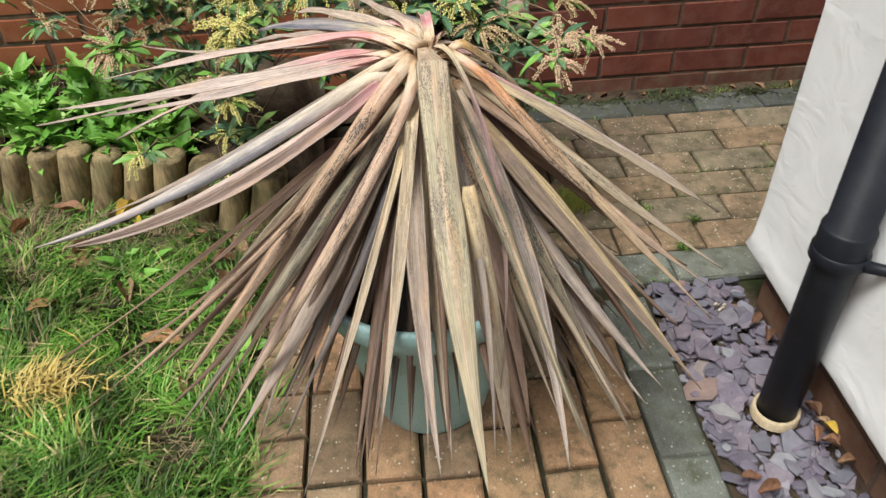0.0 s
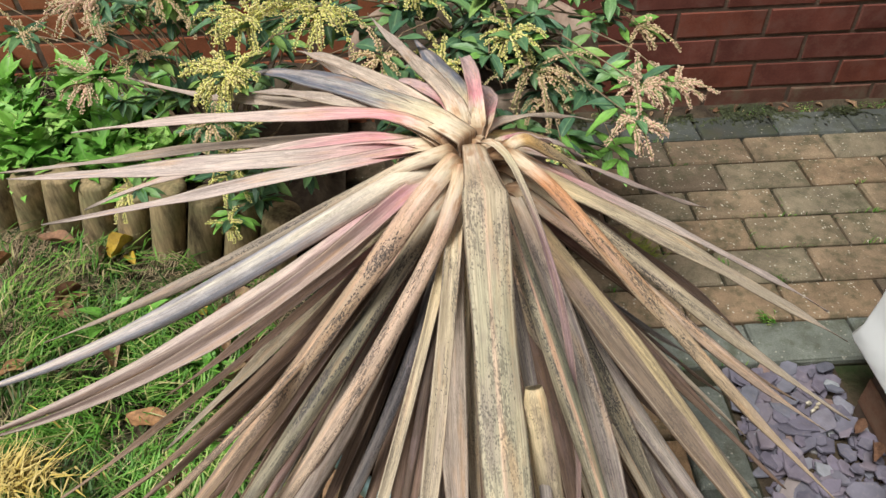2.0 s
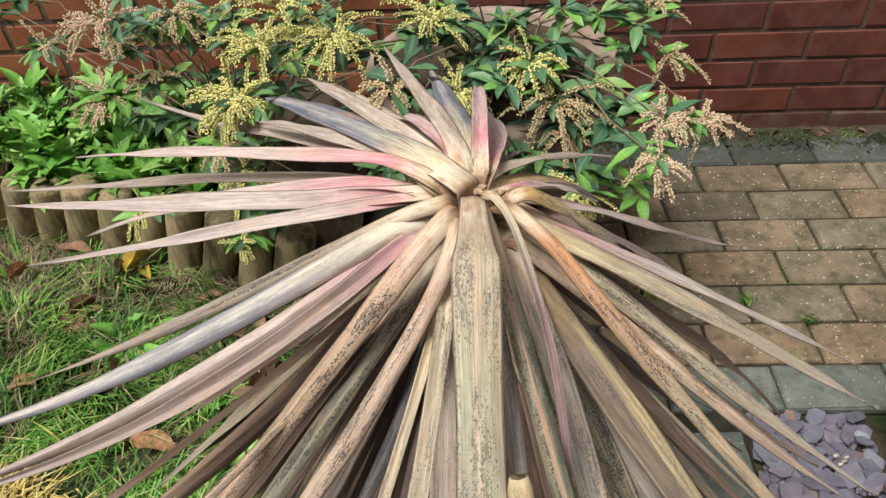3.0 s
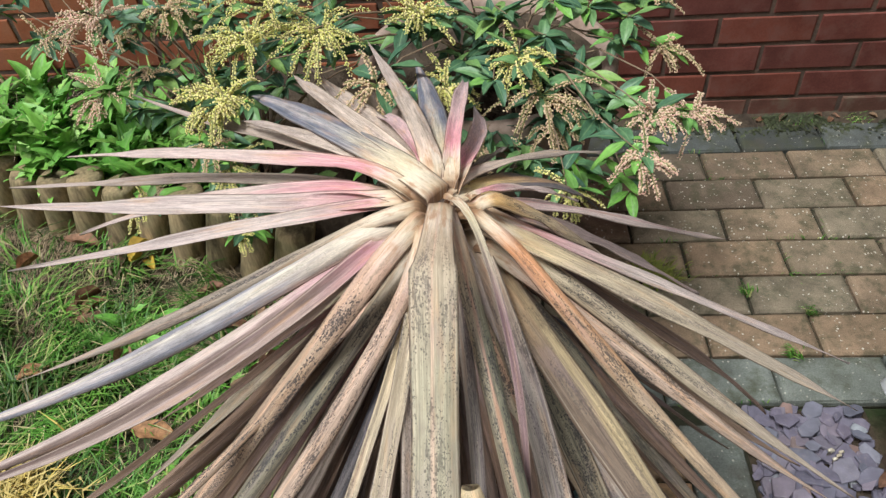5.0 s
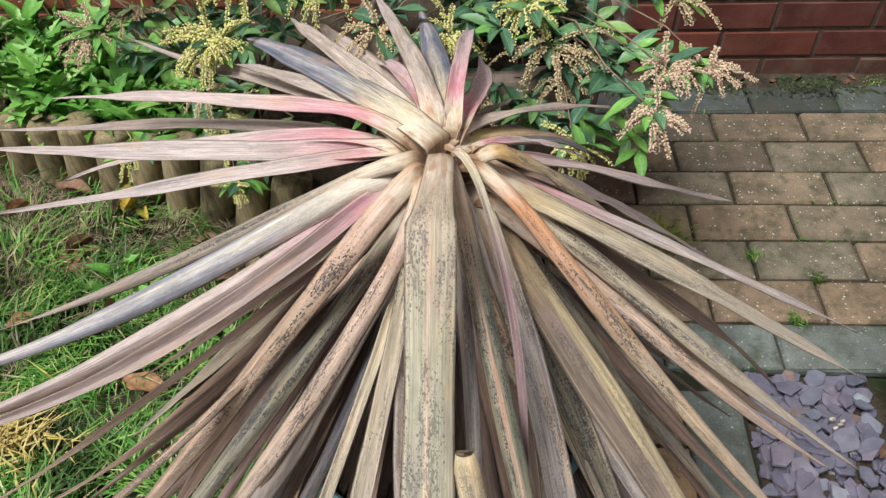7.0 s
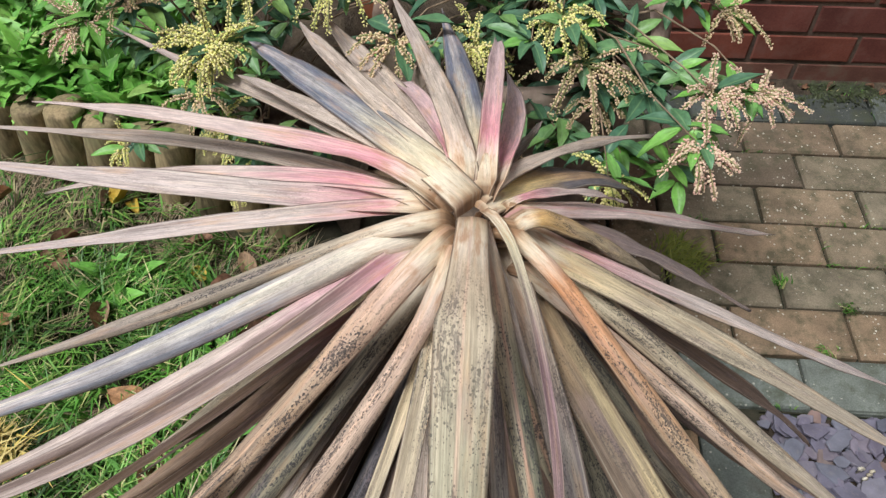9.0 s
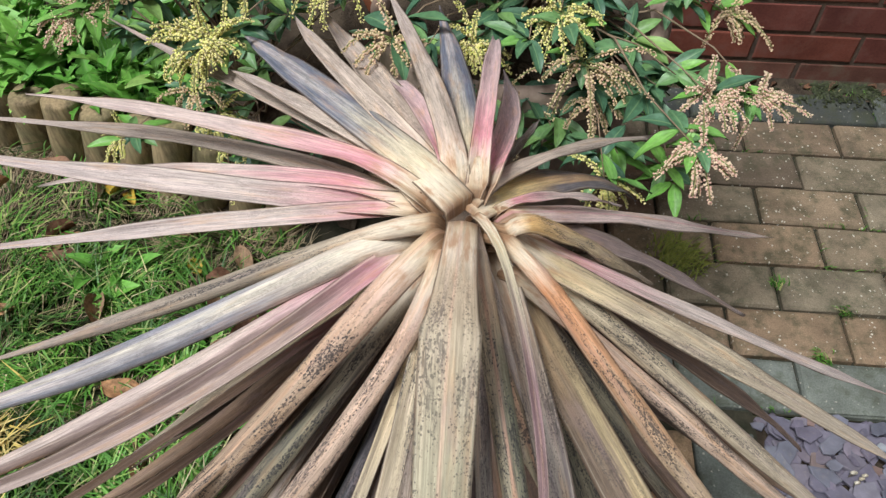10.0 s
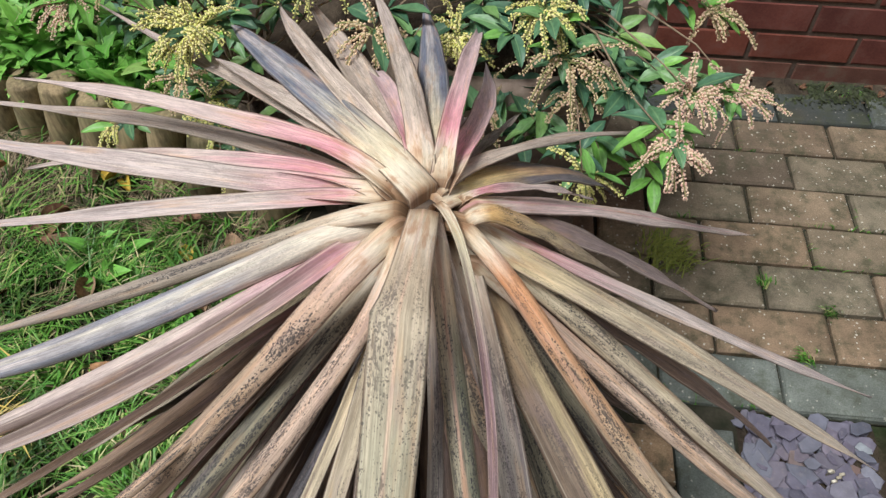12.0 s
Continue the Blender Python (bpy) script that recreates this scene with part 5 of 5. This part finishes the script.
tagged(lawn, "uneven damp green lawn grass with yellowed blades", "grass", kind="stuff")
thatch = part("dead_grass", blades_mesh("dead_grass", dry, 0.024, 0.0020, (1.2, 3.2), STRAW, 4))
tagged(thatch, "dry straw-coloured dead grass on bare lawn patches", "grass", kind="stuff")
moss = []
while len(moss) < 3600:
    x = nr.uniform(-0.3, 1.4)
    moss.append((x, 0.838 + nr.uniform(-0.02, 0.018), -0.004))
    if nr.rand() < 0.6:
        j = nr.randint(0, 8) * 0.103
        if nr.rand() < 0.4:
            moss.append((round(x / 0.102) * 0.102 + nr.uniform(-0.003, 0.003), j + nr.uniform(0, 0.1), -0.008))
        moss.append((x, j + nr.uniform(-0.003, 0.003), -0.008))
tufts = part("joint_grass", blades_mesh("joint_grass", [m for m in moss if noise.noise(Vector((m[0] * 9, m[1] * 4, 1.0))) > 0.16], 0.013, 0.0024, (0.3, 1.6), GRASS, 6))
tagged(tufts, "small tufts of grass and moss in paving joints", "grass", kind="stuff")

damp = []
while len(damp) < 5200:
    x, y = nr.uniform(-0.35, 1.3), 0.845 - abs(nr.normal(0, 0.026))
    if noise.noise(Vector((x * 11, y * 16, 7.0))) > -0.02:
        damp.append((x, y, -0.001 + max(0, y - 0.815) * 0.25))
foot = part("wall_moss", blades_mesh("wall_moss", damp, 0.006, 0.006, (0.8, 2.5), DARK_MOSS, 9))
tagged(foot, "dark damp moss creeping from the wall's foot", "moss", kind="stuff")

yellowed = []
while len(yellowed) < 300:
    w, q = nr.uniform(0, 6.28), abs(nr.normal(0, 0.040))
    yellowed.append((-1.31 + 1.3 * q * math.cos(w), -0.185 + q * math.sin(w), -0.004))
tuft = part("yellowed_grass", blades_mesh("yellowed_grass", yellowed, 0.078, 0.0048, (0.4, 1.2), YELLOWED, 8))
tagged(tuft, "patch of bleached yellow grass in the lawn", "grass", kind="stuff")

rank_at = []
while len(rank_at) < 260:
    x, y = nr.uniform(-1.9, -1.15), nr.uniform(0.45, 0.83)
    if y > log_line(x) + 0.05 and noise.noise(Vector((x * 8, y * 8, 5.0))) > -0.1:
        rank_at.append((x, y, 0.085 + 0.11 * (y - log_line(x) - 0.02) / (0.855 - log_line(x)) - 0.01))
rank = part("bed_grass", blades_mesh("bed_grass", rank_at, 0.11, 0.0065, (0.4, 1.3), GRASS, 12))
tagged(rank, "long bright grass growing among the weeds", "grass", kind="stuff")

stalks = []
while len(stalks) < 420:
    x, y = nr.uniform(-2.0, -1.45), nr.uniform(0.66, 0.84)
    if noise.noise(Vector((x * 6, y * 6, 2.0))) > -0.15:
        stalks.append((x, y, 0.085 + 0.11 * (y - log_line(x) - 0.02) / (0.855 - log_line(x)) - 0.005))
hay = part("dry_stalks", blades_mesh("dry_stalks", stalks, 0.05, 0.0028, (1.5, 3.5), DRY_STALK, 14))
tagged(hay, "heap of dry brown stalks at the wall's foot", "dead plants", kind="stuff")


def tuft_of(x, y, z, count, height, width, material, name, label, seed, spread=0.02):
    """A small clump of blades rooted in one place."""
    r = np.random.RandomState(seed)
    points = [(x + r.normal(0, spread), y + r.normal(0, spread), z) for k in range(count)]
    ob = part(name, blades_mesh(name, points, height, width, (0.4, 1.6), material, seed))
    return tagged(ob, label, "weed", "small weeds")


tuft_of(-0.174, 0.307, 0.0, 420, 0.020, 0.0030, MOSSY, "moss_tuft", "yellow-green mossy tuft growing between paving blocks", 31, 0.022)
tuft_of(-0.001, 0.258, -0.004, 40, 0.016, 0.0028, GRASS, "joint_weed", "tiny green weed in a paving joint", 32, 0.006)
tuft_of(0.046, 0.107, -0.004, 50, 0.018, 0.0034, GRASS, "joint_weed", "tiny green weed in a paving joint", 33, 0.007)
tuft_of(0.113, 0.205, -0.004, 60, 0.012, 0.0028, GRASS, "joint_weed", "tiny green weed in a paving joint", 34, 0.008)


def clover(x, y, seed):
    r = random.Random(seed)
    ob = thing("lawn_weed", (x, y, -0.02), "low broad-leaved green weed growing in the lawn", "weed", "lawn weeds")
    for k in range(14):
        w = 2.4 * k + r.uniform(-0.4, 0.4)
        part("leaf", r.choice(WEED_LEAVES), ob, m=toward((x + r.uniform(-0.035, 0.035), y + r.uniform(-0.025, 0.025), -0.015), (math.cos(w), math.sin(w), r.uniform(0.4, 1.3)), r.uniform(-0.5, 0.5), r.uniform(0.5, 0.85)))


for k, (x, y) in enumerate(((-1.207, 0.149), (-1.24, 0.18), (-1.17, 0.16), (-1.02, 0.05), (-0.96, -0.12))):
    clover(x, y, 60 + k)

# ---- fallen leaves ----
def crumpled(length, width, seed):
    r = random.Random(seed)
    n, m = 6, 4
    verts, faces = [], []
    a, b, c = r.uniform(0.5, 2.0), r.uniform(-1.5, 1.5), r.uniform(0, 6)
    for i in range(n + 1):
        s = i / n
        half = width / 2 * max(0.05, math.sin(math.pi * (0.04 + 0.92 * s)) ** 0.7)
        for k in range(m + 1):
            u = 2 * k / m - 1
            z = 0.004 + 0.016 * a * (abs(u) * half / width * 2) ** 1.3 + 0.008 * b * (s - 0.5) ** 2 + 0.004 * math.sin(9 * s + 6 * u + c)
            verts.append(((s - 0.5) * length, u * half, z + 0.002))
    w = m + 1
    top = [(i * w + k, i * w + k + 1, (i + 1) * w + k + 1, (i + 1) * w + k)[::-1] for i in range(n) for k in range(m)]
    off = len(verts)
    verts += [(x, y, z - 0.0008) for x, y, z in verts]
    return verts, top + [tuple(off + i for i in q[::-1]) for q in top]


BROWN_LEAVES = [data("fallen_leaf", *crumpled(0.05 + 0.008 * s, 0.022 + 0.004 * s, s), FALLEN) for s in range(4)]
YELLOW_LEAVES = [data("fallen_leaf", *crumpled(0.06 + 0.012 * s, 0.035 + 0.012 * s, s + 20), FALLEN_YELLOW) for s in range(2)]


def fallen(x, y, z, yellow=False, size=1.0):
    ob = part("fallen_leaf", rng.choice(YELLOW_LEAVES if yellow else BROWN_LEAVES))
    ob.matrix_basis = pose(x, y, z, rnd(-12, 12), rnd(-12, 12), rnd(0, 360)) @ Matrix.Scale(size, 4)
    tagged(ob, "crumpled yellow autumn leaf lying on the ground" if yellow else "curled dry brown leaf lying on the ground", "fallen leaf", "fallen leaves")


for x, y in ((-1.363, 0.253), (-1.345, 0.225), (-1.375, 0.215), (-1.33, 0.195), (-1.115, -0.069), (-1.046, -0.158), (-0.954, 0.054), (-1.102, 0.275), (-1.547, 0.361), (-1.038, -0.199), (-0.97, 0.02), (-0.93, 0.08), (-1.0, 0.10), (-0.95, -0.02), (-1.40, 0.065), (-1.02, 0.17), (-0.99, 0.22), (-1.45, 0.43), (-1.32, 0.37), (-0.93, -0.09), (-1.22, 0.08)):
    fallen(x, y, 0.006, size=rnd(0.75, 1.2))
fallen(-1.285, 0.385, 0.012, True, 1.15)
fallen(-1.265, 0.365, -0.004, True, 0.7)
fallen(-1.080, 0.200, 0.004, True, 0.6)
for x, y, z in ((0.095, -0.40, 0.03), (0.105, -0.43, 0.035), (0.112, -0.455, 0.03), (0.095, -0.47, 0.028), (0.08, -0.45, 0.03), (-0.06, -0.513, 0.02), (-0.045, -0.545, 0.025), (0.10, -0.16, 0.02), (0.11, -0.50, 0.02), (0.10, -0.21, 0.02)):
    fallen(x, y, z, size=rnd(0.45, 0.75))
fallen(0.100, -0.452, 0.045, True, 0.45)
for x in (0.18, 0.22, 0.24, 0.30, 0.33, 0.36, 0.05, 0.10, 0.45, 0.52, 0.62, -0.05, 0.0):
    fallen(x + rnd(-0.02, 0.02), 0.838 + rnd(-0.012, 0.01), 0.001, size=rnd(0.3, 0.5))

# ---- slate chippings ----
slate_bed = thing("slate_bed", (0.01, -0.45, -0.02), "strip of loose purple slate chippings between paving and house", "slate chippings", kind="structure")
v, f = sheet(-0.088, 0.14, -1.6, -0.004, 12, 60, lambda x, y: -0.022 + bumps(x, y, 0.03, 0.004))
part("earth", data("slate_earth", v, f, SOIL), slate_bed, "dark earth under the slate")


def chip(size, seed):
    """A flat split slate with a broken outline."""
    r = random.Random(seed)
    n = r.randint(5, 7)
    ex = r.uniform(0.50, 0.95)
    ring = []
    for k in range(n):
        w = 2 * math.pi * (k + r.uniform(-0.3, 0.3)) / n
        q = size / 2 * r.uniform(0.74, 1.14)
        ring.append((q * math.cos(w), q * math.sin(w) * ex))
    t = r.uniform(0.003, 0.006)
    verts = [(x, y, -t / 2) for x, y in ring] + [(x, y, t * 0.3) for x, y in ring] + [(x * 0.93, y * 0.93, t / 2) for x, y in ring]
    faces = [tuple(range(n))[::-1], tuple(range(2 * n, 3 * n))]
    for o in (0, n):
        faces += [(o + k, o + (k + 1) % n, o + n + (k + 1) % n, o + n + k) for k in range(n)]
    return verts, faces


CHIPS = [data("slate", *chip(0.032 + 0.0031 * s, s + 40), SLATE, smooth=False) for s in range(12)]
for i in range(300):
    layer = i // 120
    x, y = rnd(-0.076, 0.124), -0.015 - 0.72 * ((i % 120) + rnd(0, 1)) / 120
    if math.hypot(x - PX, y - PY) < PR + 0.03:
        x = rnd(-0.07, -0.02)
    part("slate", rng.choice(CHIPS), slate_bed, m=pose(x, y, -0.016 + 0.010 * layer + rnd(0, 0.006), rnd(-18, 18), rnd(-18, 18), rnd(0, 360)) @ Matrix.Scale(rnd(0.6, 1.25), 4))
# small broken slate beneath
rv, rf = [], []
for i in range(700):
    m = pose(rnd(-0.08, 0.128), rnd(-1.3, -0.004), -0.019 + rnd(0, 0.008), rnd(-25, 25), rnd(-25, 25), rnd(0, 360))
    cv, cf = chip(rnd(0.016, 0.034), 500 + i)
    rf += [tuple(k + len(rv) for k in q) for q in cf]
    rv += [m @ Vector(q) for q in cv]
rubble = part("slate_rubble", data("slate_rubble", rv, rf, SLATE_BITS, smooth=False), slate_bed)
tagged(rubble, kind="stuff")

# bleached fungus among the slate
fungus = thing("fungus", (0.044, -0.110, 0.0), "small bleached cream fungus among the slate", "fungus")
for k in range(5):
    cap = [(0.0, 0.012 + 0.002 * k), (0.002, 0.0115 + 0.002 * k), (0.0040, 0.008 + 0.002 * k), (0.0022, 0.006 + 0.002 * k), (0.0014, 0.0), (0.0, -0.002)]
    at = (0.044 + 0.008 * math.cos(2.2 * k) + 0.003 * (k % 2), -0.110 + 0.009 * math.sin(2.2 * k), 0.002)
    part("cap", data("cap", *lathe(cap, at, 12, 0.35), BLEACHED), fungus)

# ---- paving blocks ----
def block(lx, ly, seed):
    r = random.Random(seed)
    verts = []
    for z, inset in ((-0.05, 0.0), (-0.008, 0.0), (-0.0025, 0.0035), (0.0, 0.010)):
        for sx, sy in ((-1, -1), (1, -1), (1, 1), (-1, 1)):
            verts.append((sx * (lx / 2 - inset) + r.uniform(-0.0015, 0.0015), sy * (ly / 2 - inset) + r.uniform(-0.0015, 0.0015), z))
    faces = [(12, 13, 14, 15)]
    for k in (0, 4, 8):
        for i in range(4):
            j = (i + 1) % 4
            faces.append((k + i, k + j, k + 4 + j, k + 4 + i))
    return verts, faces


H, R = 0.102, 0.103
LONG_X = [data("paving_block", *block(0.196, 0.096, s), PAVER_TAN, smooth=False) for s in range(4)]
LONG_Y = [data("paving_block", *block(0.095, 0.198, s + 10), PAVER_RUST, smooth=False) for s in range(4)]
HALF = [data("paving_block", *block(0.096, 0.097, s + 20), PAVER_RUST, smooth=False) for s in range(2)]
GREY_X = [data("paving_block", *block(0.198, 0.098, s + 30), PAVER_GREY, smooth=False) for s in range(3)]
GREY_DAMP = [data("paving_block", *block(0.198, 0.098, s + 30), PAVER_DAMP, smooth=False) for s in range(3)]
GREY_Y = [data("paving_block", *block(0.094, 0.199, s + 50), PAVER_GREY, smooth=False) for s in range(3)]


def lay(meshes, x, y):
    part("paving_block", rng.choice(meshes), pavement, m=pose(x, y, rnd(-0.0025, 0.001), rnd(-0.5, 0.5), rnd(-0.5, 0.5), rnd(-0.7, 0.7)))


for row in range(8):
    y = R * (row + 0.5)
    grey = row in (0, 7)
    shift = H if row in (1, 3, 5, 7) else 0.0
    for i in range(-4, 7):
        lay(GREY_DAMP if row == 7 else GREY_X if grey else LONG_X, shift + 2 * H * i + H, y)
# columns on the near side, each with its own joint
COLUMNS = ((-0.238, -0.353), (-0.341, -0.447), (-0.444, -0.345), (-0.547, -0.443), (-0.650, -0.436), (-0.752, -0.434))
for x, joint in COLUMNS:
    for k in range(-8, 4):
        y = joint + 0.206 * k + 0.103
        top, low = y + 0.103, y - 0.103
        if top < 0.012:
            lay(LONG_Y, x, y)
        elif low < -0.09:
            lay(HALF, x, low + 0.052)
for k in range(-14, 5):
    lay(HALF, -0.854, -0.383 + 0.104 * k)
for k in range(-8, 2):
    y = -0.443 + 0.2 * k + 0.1
    if y < -0.06:
        lay(GREY_Y, -0.139, y)

# ---- bricks of the wall ----
for course in range(-1, 9):
    z = 0.0925 + COURSE * course
    offset = 0.0285 if course % 2 == 0 else 0.141
    for i in range(-11, 6):
        x = offset + BRICK_PITCH * (i + 0.5)
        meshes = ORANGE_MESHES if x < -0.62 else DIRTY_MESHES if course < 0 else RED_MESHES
        part("brick", rng.choice(meshes), wall_north, m=pose(x, WALL_Y + rnd(-0.0015, 0.0015), z, rnd(-0.4, 0.4), rnd(-0.3, 0.3), rnd(-0.4, 0.4)))
# the courses above stay out of sight
uv_, uf_ = [], []
for course in range(9, 18):
    z = 0.0925 + COURSE * course
    offset = 0.0285 if course % 2 == 0 else 0.141
    for i in range(-13, 10):
        bv, bf = brick_verts(0.213, 0.063, 0.05, 0.004, i + 50 * course)
        o = len(uv_)
        uv_ += [(a + offset + BRICK_PITCH * (i + 0.5), b + WALL_Y, c + z) for a, b, c in bv]
        uf_ += [tuple(k + o for k in q) for q in bf]
upper = part("upper_bricks", data("upper_bricks", uv_, uf_, BRICK_RED, smooth=False), wall_north)
tagged(upper, kind="stuff")

# brown plinth bricks of the house
PLINTH_MESHES = [data("plinth_brick", *brick_verts(0.214, 0.064, 0.04, 0.004, s + 70), BRICK_BROWN, smooth=False) for s in range(3)]
for course in range(2):
    for i in range(7):
        m = Matrix.Translation((HX + 0.041, HY - 0.15 - 0.225 * i - 0.11 * course, 0.034 + 0.075 * course)) @ Matrix.Rotation(radians(-90), 4, "Z")
        part("plinth_brick", rng.choice(PLINTH_MESHES), plinth, m=m)

# the paving runs on past the house corner and behind the path
for row in range(8):
    for i in (7, 8):
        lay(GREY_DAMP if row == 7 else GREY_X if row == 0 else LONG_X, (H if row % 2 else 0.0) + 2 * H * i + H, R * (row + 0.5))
for x, joint in COLUMNS:
    for k in range(-11, -8):
        lay(LONG_Y, x, joint + 0.206 * k + 0.103)
for k in range(-22, -14):
    lay(HALF, -0.854, -0.383 + 0.104 * k)
for k in range(-11, -8):
    lay(GREY_Y, -0.139, -0.343 + 0.2 * k)
